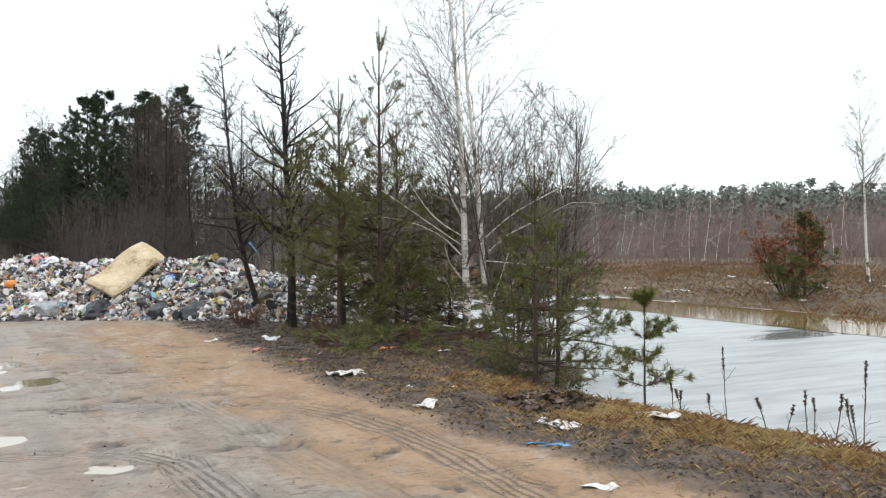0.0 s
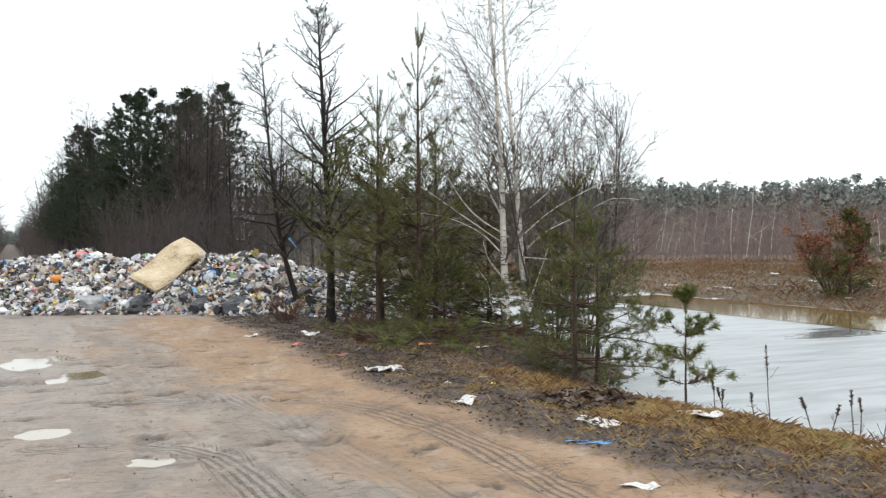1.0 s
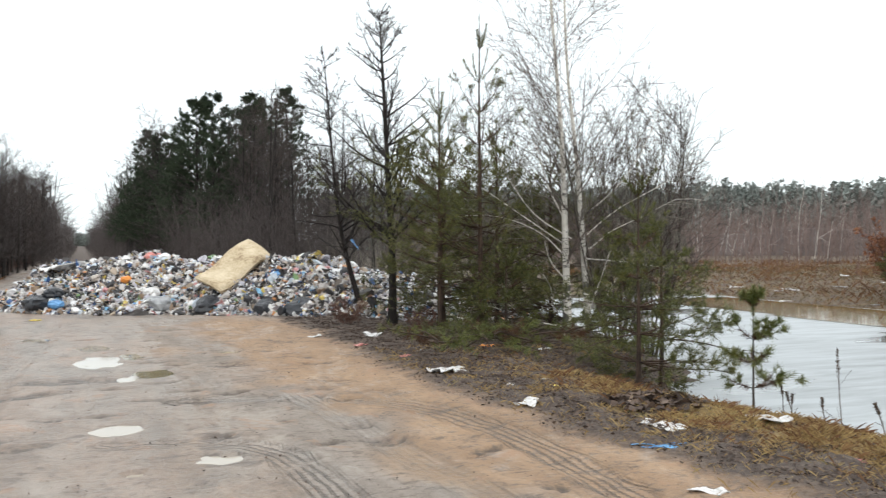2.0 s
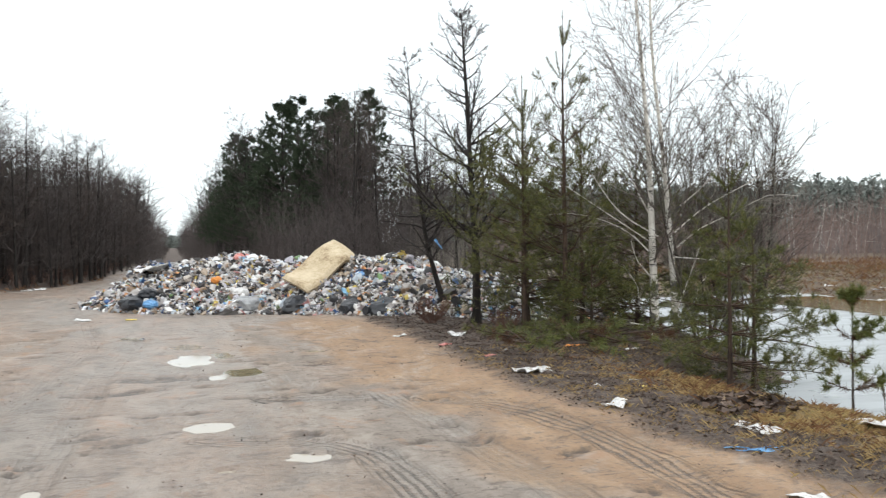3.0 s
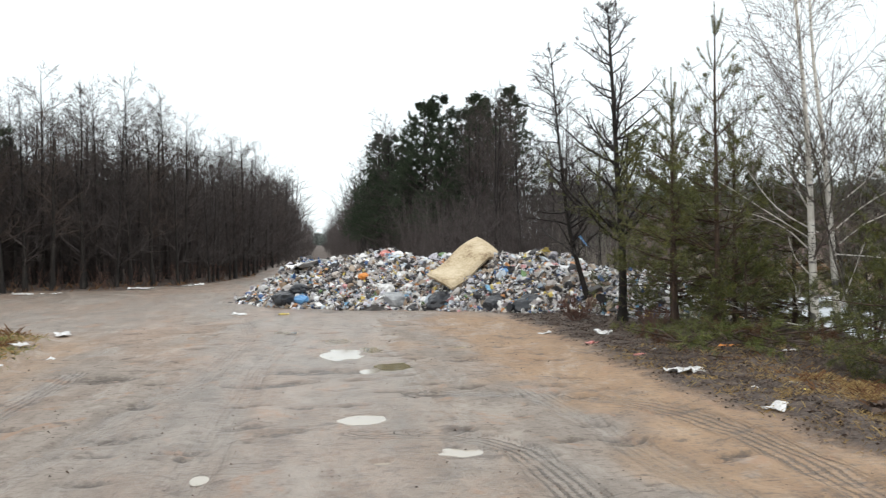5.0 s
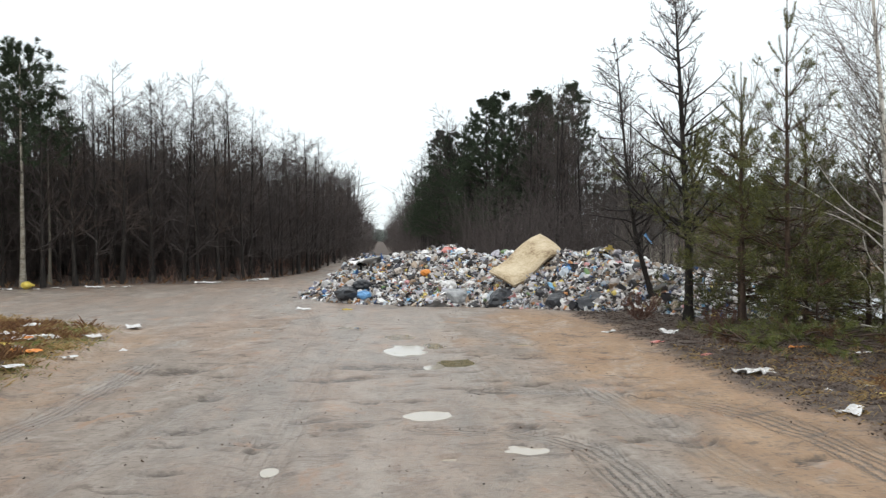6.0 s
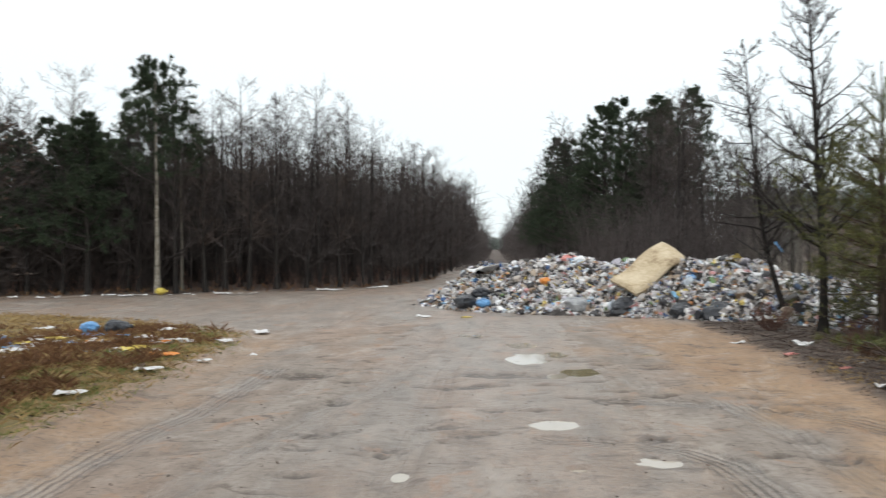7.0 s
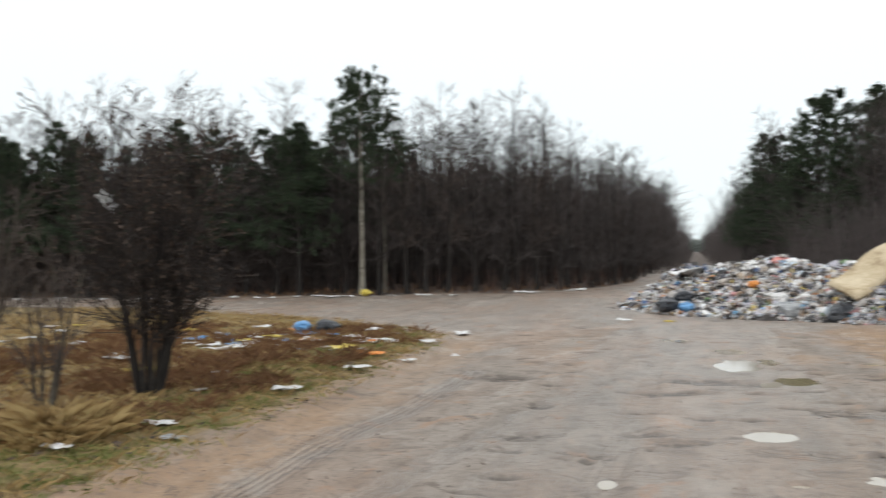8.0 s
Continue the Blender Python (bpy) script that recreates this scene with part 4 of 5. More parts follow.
# the long low limbs of the birch
SIDE = [[(0, 1.5), (-0.65, 1.9), (-1.5, 2.47), (-2.26, 2.92)], [(0, 1.62), (-0.5, 2.0), (-0.95, 2.5), (-1.35, 3.15)], [(0, 1.3), (-0.5, 1.75), (-1.2, 1.98), (-1.9, 2.02)],
        [(0.3, 1.45), (0.7, 1.75), (1.15, 2.05), (1.6, 2.22), (2.05, 2.2)], [(0.3, 1.25), (0.8, 1.27), (1.4, 1.15)], [(0, 0.17), (-0.58, 0.27), (-0.97, 0.4), (-1.36, 0.51), (-1.8, 0.48)],
        [(0.3, 0.3), (0.6, 0.5), (0.95, 0.35), (1.25, 0.2)], [(0.3, 0.4), (0.5, 0.95), (0.62, 1.5)], [(0, 0.9), (-0.3, 1.2), (-0.4, 1.6)], [(0.3, 2.0), (0.8, 2.5), (1.2, 3.2), (1.4, 3.8)]]
SIDE += [[(0.3, 0.15), (0.55, 0.3), (0.6, 0.75), (0.85, 1.05)], [(0, 0.35), (-0.25, 0.5), (-0.3, 0.85), (-0.55, 1.2)], [(0.3, 0.1), (0.75, 0.12), (1.0, 0.25), (1.5, 0.1)], [(0, 1.9), (-0.35, 2.5), (-0.55, 3.1), (-0.95, 3.9)], [(0.3, 1.7), (0.75, 2.1), (1.4, 2.5), (2.0, 2.9)]]
low_limbs = [[(l * 0.906 + gb.normal(0, 0.03), -l * 0.42 - 0.12 * abs(l), z + gb.normal(0, 0.03)) for l, z in run] for run in SIDE]
LP = np.stack([line(q, 9) for q in low_limbs])
LR = np.linspace(0.013, 0.0035, 9)[None].repeat(len(low_limbs), 0)
for k in range(len(low_limbs)):
    child("limb", mesh_np("limb", *tube(LP[k:k + 1], LR[k:k + 1], 6), BIRCH, True), birch)
A, RA = spawn(gb, P, R, 44, 0.2, 0.97, 44, 0.33, 8, 0.1, 0.04, 0.22, 0.25, 0.003, 0.5)
limb_each("limb", A, RA, TWIG_BIRCH, birch)
B, RB = spawn(gb, np.concatenate([A, A[:0]]), RA, 9, 0.12, 1.0, 42, 0.42, 6, 0.12, 0.02, 0.5, 0.4, 0.0028)
C, RC = spawn(gb, B, RB, 4, 0.15, 1.0, 38, 0.5, 5, 0.1, -0.05, 0.6, 0.6, 0.0022)
L2, RL2 = spawn(gb, LP, LR, 12, 0.2, 1.0, 40, 0.35, 6, 0.1, 0.04, 0.5, 0.4, 0.0026)
L3, RL3 = spawn(gb, L2, RL2, 5, 0.2, 1.0, 40, 0.5, 5, 0.1, 0.0, 0.6, 0.6, 0.002)
limb_set("crown", [(B, RB), (C, RC)], TWIG_BIRCH, birch, 3)
limb_set("low_crown", [(L2, RL2), (L3, RL3)], TWIG_PALE, birch, 3)


def shrub(name, x, y, label, seed, stems, height, spread, mats, rmin=0.003, n1=9, n2=6, n3=3, category="shrub", r=0.03, up=0.9):
    """A many-stemmed leafless shrub."""
    e = tree_thing(name, x, y, label, category)
    gs = np.random.default_rng(seed)
    a = np.linspace(0, 2 * np.pi, stems, endpoint=False) + gs.normal(0, 0.3, stems)
    d = np.stack([np.cos(a) * spread, np.sin(a) * spread, np.full(stems, up)], -1) * gs.uniform(0.6, 1.2, (stems, 1))
    p0 = np.stack([np.cos(a), np.sin(a), 0 * a], -1) * 0.1 * min(1, height / 3)
    P = extend(gs, p0, d, height * gs.uniform(0.75, 1.1, stems), 9, 0.07, 0.1)
    R = r * gs.uniform(0.7, 1.1, (stems, 1)) * np.linspace(1, 0.2, 9)[None]
    for k in range(stems):
        child("stem", mesh_np("stem", *tube(P[k:k + 1], R[k:k + 1], 6), mats[0], True), e)
    A, RA = spawn(gs, P, R, n1, 0.2, 0.97, 40, 0.35, 6, 0.1, 0.08, 0.5, 0.4, rmin * 1.4, 0.4)
    B, RB = spawn(gs, A, RA, n2, 0.1, 1.0, 40, 0.5, 5, 0.1, 0.05, 0.6, 0.5, rmin)
    sets = [(A, RA), (B, RB)]
    if n3:
        sets.append(spawn(gs, B, RB, n3, 0.1, 1.0, 40, 0.55, 4, 0.1, 0.03, 0.7, 0.7, rmin * 0.8))
    limb_set("twig_work", sets, mats[1], e, 3)
    return e, P, A, B


shrub("willow_shrub", 9.0, 13.4, "grey leafless willow with many upswept stems", 41, 15, 4.0, 0.24, (BARK_DARK, TWIG_DARK), 0.0032, 16, 7, 3, r=0.022)
shrub("willow_shrub", 8.0, 12.9, "grey leafless willow tangled behind the birch", 42, 9, 3.6, 0.3, (BARK_DARK, TWIG_GREY), 0.0032, 13, 6, 3, r=0.02)
shrub("bare_bush", 6.9, 15.8, "tangled leafless bush inside the grove", 43, 9, 3.9, 0.35, (BARK_DARK, TWIG_GREY), 0.0032, 13, 6, 3, r=0.02)
shrub("bramble_bush", 4.5, 16.4, "low rusty-brown bramble on the verge", 45, 16, 0.55, 1.1, (TWIG_RED, TWIG_RED), 0.003, 9, 5, 3, r=0.008)
shrub("bramble_bush", 5.3, 14.6, "low rusty-brown bramble between the pines", 46, 14, 0.5, 1.1, (TWIG_RED, TWIG_RED), 0.003, 8, 5, 3, r=0.008)
# bushes on the verge island
bush, BP, BA, BB = shrub("bare_bush", -5.77, 8.6, "dense dark leafless bush with clinging brown leaves", 47, 13, 2.6, 0.24, (BARK_WOOD, TWIG_BLACK), 0.0026, 20, 10, 4, r=0.028)
gl = np.random.default_rng(5)
tagged(child("foliage", mesh_np("foliage", *needles(gl, BB[gl.uniform(0, 1, len(BB)) < 0.55], 5, 0.035, 0.03, 0.2), LEAF), bush, "withered brown leaves"), kind="stuff")
shrub("bare_bush", -5.85, 7.15, "spindly leafless sapling bush in dry grass", 48, 4, 1.7, 0.3, (BARK_DARK, TWIG_DARK), 0.0026, 9, 6, 3, r=0.025)
shrub("bare_bush", -8.6, 9.2, "leafless brown bush on the grassy island", 49, 7, 2.6, 0.4, (BARK_DARK, TWIG_DARK), 0.003, 12, 7, 3, r=0.03)
# oak bush and pine on the far bank
oak, OP, OA, OB = shrub("oak_bush", 23.6, 21.2, "young oak bush still holding russet leaves", 50, 11, 2.6, 0.75, (BARK_DARK, TWIG_RED), 0.006, 10, 6, 2, r=0.03)
tagged(child("foliage", mesh_np("foliage", *needles(gl, OB, 5, 0.1, 0.07, 0.1), LEAF_RED), oak, "russet withered leaves"), kind="stuff")
fp = tree_thing("pine_tree", 23.5, 20.4, "bushy young pine on the far pond bank", "tree")
pine_parts(np.random.default_rng(51), fp, 2.7, 0.05, 1.4, gap=0.3, low=0.03, mats=(BARK_PINE, TWIG_DARK, NEEDLE), per=18, needle=0.11, width=0.012)
gf = np.random.default_rng(52)
fb = tree_thing("birch_tree", 26.9, 20.7, "slim leafless birch on the far pond bank", "tree")
P = trunk_line(gf, 7.2, (-0.5, 0), 12)
bare_parts(gf, fb, P, trunk_radius(0.055, 12, 0.04), (BIRCH, TWIG_BIRCH, TWIG_BIRCH), 34, 6, 4, 0.3, 44, 0.26, 0.05, 0.0035, 0.7)


# ---- the heap of rubbish ----
HEAP_FRONT = [(-2.1, 24.6), (-1.6, 23.4), (-0.8, 22.25), (0.56, 21.5), (2.26, 20.7), (3.64, 19.3), (4.9, 18.0), (6.3, 16.7), (8, 16.5), (9.5, 17.4)]
HEAP_TOP = [(-2.0, 0.35), (-0.9, 0.85), (-0.3, 1.02), (0.5, 1.05), (1.7, 1.27), (2.4, 1.08), (3.9, 1.08), (4.9, 1.22), (5.6, 1.05), (6.4, 0.75), (7.6, 0.6), (9.2, 0.3)]


def heap_height(x, y):
    d = y - np.interp(x, [p[0] for p in HEAP_FRONT], [p[1] for p in HEAP_FRONT]) + 0.25 * ripple(x, y, 1.5, 31)
    top = np.interp(x, [p[0] for p in HEAP_TOP], [p[1] for p in HEAP_TOP]) + 0.10 * ripple(x, y, 1.2, 32)
    ends = step(x, -2.5, -1.2) * (1 - step(x, 7.5, 9.2))
    rise = np.clip(d / 2.5, 0, 1) ** 0.75
    return top * rise * (1 - step(d, 4.2, 7.0)) * ends + (0.05 * ripple(x, y, 0.5, 33) + 0.03 * ripple(x, y, 0.25, 34)) * step(d, 0, 0.4) - 0.05


heap = tagged(new("rubbish_heap"), "long heap of mixed household rubbish dumped across the track", "rubbish heap")
heap.location = (2.5, 21.0, 0)


def heap_child(name, me, label="", kind=""):
    ob = tagged(new(name, me), label, kind=kind)
    ob.parent = heap
    ob.matrix_parent_inverse = Matrix.Translation((-2.5, -21.0, 0))
    return ob


X, Y = np.meshgrid(np.arange(-2.8, 9.4, 0.1), np.arange(15.8, 30, 0.1), indexing="ij")
Z = np.maximum(heap_height(X, Y), -0.08)
idx = np.arange(X.size).reshape(X.shape)
f = np.stack([idx[:-1, :-1], idx[1:, :-1], idx[1:, 1:], idx[:-1, 1:]], -1)
ok = (Z[:-1, :-1] > -0.06) | (Z[1:, 1:] > -0.06)
heap_child("mound", mesh_np("mound", np.stack([X, Y, Z], -1).reshape(-1, 3), f[ok], HEAP_CORE), "dark packed refuse")
gr = np.random.default_rng(101)


def heap_spots(n):
    """Points on the heap, thicker on the side towards the junction."""
    out = []
    while len(out) < n:
        x = gr.uniform(-2.3, 8.6)
        d = gr.uniform(0, 1) ** 1.3 * 4.6 - 0.12
        y = float(np.interp(x, [p[0] for p in HEAP_FRONT], [p[1] for p in HEAP_FRONT])) + d
        z = float(heap_height(np.array(x), np.array(y)))
        if z > -0.045 or gr.uniform() < 0.03:
            out.append((x, y, max(z, 0.0)))
    return np.array(out)


def turn_set(n):
    q = unit(gr.normal(0, 1, (n, 4)))
    w, x, y, z = q.T
    return np.stack([np.stack([1 - 2 * (y * y + z * z), 2 * (x * y - z * w), 2 * (x * z + y * w)], -1), np.stack([2 * (x * y + z * w), 1 - 2 * (x * x + z * z), 2 * (y * z - x * w)], -1),
                     np.stack([2 * (x * z - y * w), 2 * (y * z + x * w), 1 - 2 * (x * x + y * y)], -1)], 1)


OCTA = np.array([(1, 0, 0), (-1, 0, 0), (0, 1, 0), (0, -1, 0), (0, 0, 1), (0, 0, -1)], float)
OCTA_F = np.array([(0, 2, 4), (2, 1, 4), (1, 3, 4), (3, 0, 4), (2, 0, 5), (1, 2, 5), (3, 1, 5), (0, 3, 5)])
GOLD = (1 + 5 ** 0.5) / 2
ICO = unit(np.array([(-1, GOLD, 0), (1, GOLD, 0), (-1, -GOLD, 0), (1, -GOLD, 0), (0, -1, GOLD), (0, 1, GOLD), (0, -1, -GOLD), (0, 1, -GOLD), (GOLD, 0, -1), (GOLD, 0, 1), (-GOLD, 0, -1), (-GOLD, 0, 1)]))
ICO_F = np.array([t for t in itertools.combinations(range(12), 3) if all(np.linalg.norm(ICO[a] - ICO[b]) < 1.1 for a, b in itertools.combinations(t, 2))])
GRID = np.array([(i, j, 0) for i in (-1, 0, 1) for j in (-1, 0, 1)], float)
GRID_F = np.array([t for i in range(2) for j in range(2) for t in ((i * 3 + j, i * 3 + 3 + j, i * 3 + 4 + j), (i * 3 + j, i * 3 + 4 + j, i * 3 + 1 + j))])


def bits(spots, base, faces, size, squash, rough):
    n, k = len(spots), len(base)
    sc = gr.uniform(0.45, 1.3, (n, 1, 1)) * size * np.array(squash) * gr.uniform(0.6, 1.4, (n, 1, 3))
    v = (base[None] + gr.normal(0, rough, (n, k, 3))) * sc
    v = np.einsum("nij,nkj->nki", turn_set(n), v) + spots[:, None] + np.array([0, 0, size * 0.25])
    return v.reshape(-1, 3), (faces[None] + np.arange(n)[:, None, None] * k).reshape(-1, 3)


v, f = join_np([bits(heap_spots(12000), ICO, ICO_F, 0.043, (1.15, 1, 0.75), 0.2), bits(heap_spots(1500), ICO, ICO_F, 0.085, (1.2, 0.9, 0.65), 0.22), bits(heap_spots(9000), GRID, GRID_F, 0.058, (1, 0.9, 0.5), 0.3), bits(heap_spots(2000), OCTA, OCTA_F, 0.085, (1.3, 0.25, 0.2), 0.2)])
heap_child("loose_refuse", mesh_np("loose_refuse", v, f, REFUSE_ISLAND), "small mixed scraps of plastic, paper and cloth", "stuff")


def bag_mesh(seed, mat, detail=2, rough=0.3):
    """A crumpled, tied plastic bag lying on its side, about 1 across."""
    gs = np.random.default_rng(seed)
    bm = bmesh.new()
    bmesh.ops.create_icosphere(bm, subdivisions=detail, radius=0.5)
    off = Vector(gs.uniform(-50, 50, 3))
    for q in bm.verts:
        c = q.co.copy()
        q.co *= 1 + rough * noise.noise(c * 3.1 + off) + rough * 0.7 * noise.noise(c * 7.3 + off)
        q.co.z *= 0.68
        if c.x > 0.3:
            q.co.y *= 1 - (c.x - 0.3) * 2.2
            q.co.x += (c.x - 0.3) * 0.5
    me = bpy.data.meshes.new("bag")
    bm.to_mesh(me)
    bm.free()
    me.materials.append(mat)
    return me


def scrap_mesh(seed, mat, n=5, rough=0.22, aspect=0.7, thick=0.012):
    """A crumpled sheet with thickness, about 1 across."""
    gs = np.random.default_rng(seed)
    bm = bmesh.new()
    off = Vector(gs.uniform(-50, 50, 3))
    rows = []
    for i in range(n + 1):
        row = []
        for j in range(n + 1):
            p = Vector((i / n - 0.5, (j / n - 0.5) * aspect, 0))
            k = noise.noise_vector(p * 3.5 + off)
            row.append(bm.verts.new((p.x + k.x * rough, p.y + k.y * rough, abs(k.z) * rough * 1.3 + rough * 0.4 * abs(noise.noise(p * 9 + off)))))
        rows.append(row)
    for i in range(n):
        for j in range(n):
            bm.faces.new((rows[i][j], rows[i + 1][j], rows[i + 1][j + 1], rows[i][j + 1]))
    geo = bmesh.ops.extrude_face_region(bm, geom=bm.faces[:])
    for q in geo["geom"]:
        if isinstance(q, bmesh.types.BMVert):
            q.co.z += thick
    bmesh.ops.recalc_face_normals(bm, faces=bm.faces[:])
    me = bpy.data.meshes.new("scrap")
    bm.to_mesh(me)
    bm.free()
    me.materials.append(mat)
    return me


def carton_mesh(seed, mat):
    """A dented open carton."""
    gs = np.random.default_rng(seed)
    bm = bmesh.new()
    bmesh.ops.create_cube(bm, size=1)
    for q in bm.verts:
        q.co = Vector((q.co.x, q.co.y * 0.7, q.co.z * 0.5)) + Vector(gs.normal(0, 0.07, 3))
    top = max(bm.faces, key=lambda q: q.calc_center_median().z)
    bmesh.ops.inset_region(bm, faces=[top], thickness=0.04)
    bmesh.ops.translate(bm, verts=top.verts[:], vec=(0, 0, -0.35))
    me = bpy.data.meshes.new("carton")
    bm.to_mesh(me)
    bm.free()
    me.materials.append(mat)
    return me


def bottle_mesh(mat):
    prof = [(0.0, 0), (0.11, 0), (0.13, 0.03), (0.13, 0.55), (0.1, 0.7), (0.04, 0.82), (0.04, 0.95), (0.0, 0.95)]
    bm = bmesh.new()
    rings = [[bm.verts.new((r * math.cos(k * math.pi / 3), r * math.sin(k * math.pi / 3), z - 0.5)) for k in range(6)] for r, z in prof[1:-1]]
    for a, b in zip(rings[:-1], rings[1:]):
        for k in range(6):
            bm.faces.new((a[k], a[(k + 1) % 6], b[(k + 1) % 6], b[k]))
    bm.faces.new(rings[0][::-1]), bm.faces.new(rings[-1])
    me = bpy.data.meshes.new("bottle")
    bm.to_mesh(me)
    bm.free()
    me.materials.append(mat)
    return me


KINDS = [("rubbish_bag", bag_mesh(k, REFUSE_OBJECT, 2, 0.4), 0.24) for k in range(5)] + [("plastic_sheet", scrap_mesh(k + 20, REFUSE_OBJECT, 5, 0.28), 0.26) for k in range(5)]
KINDS += [("carton", carton_mesh(k + 40, REFUSE_OBJECT), 0.28) for k in range(2)] + [("plastic_bottle", bottle_mesh(REFUSE_OBJECT), 0.32)]
for k, (x, y, z) in enumerate(heap_spots(300)):
    kind, me, size = KINDS[int(gr.choice(len(KINDS), p=[0.09] * 5 + [0.09] * 5 + [0.03, 0.03, 0.04]))]
    ob = heap_child(kind, me)
    s = size * gr.uniform(0.6, 1.25)
    ob.matrix_basis = pose(x, y, z + 0.04, gr.normal(0, 30), gr.normal(0, 30), gr.uniform(0, 360)) @ Matrix.Diagonal((s, s * gr.uniform(0.7, 1.1), s * gr.uniform(0.7, 1.1), 1))


def build_mattress():
    """A sagging foam mattress lying up the face of the heap."""
    o, u, v = Vector((2.38, 21.45, 0.70)), Vector((1.30, 0.82, 0.76)), Vector((0.46, -0.85, -0.29))
    nrm = u.cross(v).normalized()
    if nrm.z < 0:
        nrm = -nrm
    e = tagged(new("mattress"), "old stained yellow foam mattress slumped on the rubbish heap", "mattress")
    e.location = o

    def sag(a, b):
        """Slumps at the foot, arches over the crest and curls down at the head."""
        return 0.06 + 0.07 * math.sin(2 * math.pi * (a - 0.45)) - 1.1 * max(0, a - 0.74) * (b * b - 0.12) + 0.02 * math.sin(b * math.pi)

    bm = bmesh.new()
    nu, nv, th = 28, 14, 0.13
    layers = []
    for s in (1, 0):
        rows = []
        for i in range(nu + 1):
            row = []
            for j in range(nv + 1):
                a, b = i / nu, j / nv
                edge = min(a, 1 - a, (b) * 0.6, (1 - b) * 0.6)
                soft = 1 - math.exp(-edge * 110)
                bend = sag(a, b)
                p = u * (a * 1.06) + v * b + nrm * (bend + (th * (0.5 + 0.5 * soft) if s else 0) + 0.012 * noise.noise(Vector((a * 9, b * 5, 3 * s))))
                p += (u.normalized() * (0.5 - a) + v.normalized() * (0.5 - b)) * (0.05 * (1 - soft) * s)
                row.append(bm.verts.new(p))
            rows.append(row)
        layers.append(rows)
    t, w = layers
    for i in range(nu):
        for j in range(nv):
            bm.faces.new((t[i][j], t[i + 1][j], t[i + 1][j + 1], t[i][j + 1]))
            bm.faces.new((w[i][j], w[i][j + 1], w[i + 1][j + 1], w[i + 1][j]))
    for i in range(nu):
        bm.faces.new((t[i][0], w[i][0], w[i + 1][0], t[i + 1][0])), bm.faces.new((t[i][nv], t[i + 1][nv], w[i + 1][nv], w[i][nv]))
    for j in range(nv):
        bm.faces.new((t[0][j], t[0][j + 1], w[0][j + 1], w[0][j])), bm.faces.new((t[nu][j], w[nu][j], w[nu][j + 1], t[nu][j + 1]))
    bmesh.ops.recalc_face_normals(bm, faces=bm.faces[:])
    for q in bm.faces:
        q.smooth = True
    part("foam_pad", bm, FOAM, e)
    # worn seam along the rim
    rim = [(i / 28, 0) for i in range(29)] + [(1, j / 14) for j in range(1, 15)] + [(1 - i / 28, 1) for i in range(1, 29)] + [(0, 1 - j / 14) for j in range(1, 15)]
    pts = []
    for a, b in rim:
        bend = sag(a, b)
        pts.append(u * (a * 1.06) + v * b + nrm * (bend + th * 0.5))
    P = np.array(pts)[None]
    child("piping", mesh_np("piping", *tube(P, np.full((1, len(pts)), 0.012), 5), FOAM, True), e, "frayed piped edge")


build_mattress()


def sack(x, y, z, size, mat, label, seed, yaw):
    e = tagged(new("rubbish_sack"), label, "rubbish sack", "sacks at the foot of the heap")
    e.matrix_basis = pose(x, y, z, 0, 0, yaw) @ Matrix.Diagonal((size, size, size, 1))
    child("body", bag_mesh(seed, mat, 3, 0.22), e)
    bm = bmesh.new()
    bmesh.ops.create_cone(bm, cap_ends=True, segments=8, radius1=0.05, radius2=0.16, depth=0.22)
    for q in bm.verts:
        q.co = Vector((q.co.z + 0.62, q.co.x, q.co.y * 0.8)) + Vector(gr.normal(0, 0.02, 3))
    part("knot", bm, mat, e, "gathered tied neck")


sack(2.62, 20.85, 0.14, 0.72, BLACK_PLASTIC, "bulging black plastic sack on wet dirt", 201, 20)
sack(1.55, 21.35, 0.16, 0.7, GREY_PLASTIC, "slumped dark grey sack against the heap", 202, 160)
sack(1.15, 21.4, 0.13, 0.42, BLUE_PLASTIC, "bright blue plastic sack at the heap's foot", 203, 70)
sack(4.3, 19.1, 0.15, 0.75, BLACK_PLASTIC, "torn black sack at the heap's foot", 204, 200)
sack(3.7, 19.8, 0.16, 0.6, BLACK_PLASTIC, "half-buried black sack at the heap's foot", 205, 100)
sack(-0.95, 22.75, 0.2, 0.6, BLACK_PLASTIC, "large dark sack at the end of the heap", 206, 250)
sack(-0.6, 22.9, 0.42, 0.45, BLACK_PLASTIC, "black sack lying high on the heap", 207, 30)
sack(-0.55, 22.45, 0.2, 0.34, BLUE_PLASTIC, "dark blue sack at the heap's end", 208, 300)
sack(1.45, 21.9, 0.42, 0.42, WHITE_PLASTIC, "round white sack on the heap", 209, 40)
sack(4.1, 20.7, 0.78, 0.34, BLUE_PLASTIC, "light blue plastic sack beside the mattress", 210, 120)
sack(0.95, 22.6, 0.72, 0.26, ORANGE_PLASTIC, "small orange plastic sack on the heap", 211, 80)
sack(1.6, 23.4, 1.2, 0.42, PINK_PLASTIC, "dull pinkish cloth sack on the heap's crest", 212, 10)
sheet = tagged(new("plastic_tarpaulin", scrap_mesh(213, WHITE_PLASTIC, 8, 0.2, 0.8, 0.02)), "pale crumpled tarpaulin over the heap's far end", "tarpaulin")
sheet.matrix_basis = pose(-0.2, 24.6, 0.92, 0, -6, 20) @ Matrix.Diagonal((1.3, 1.3, 1.0, 1))

# ---- litter on the verges ----
SCRAPS = {}


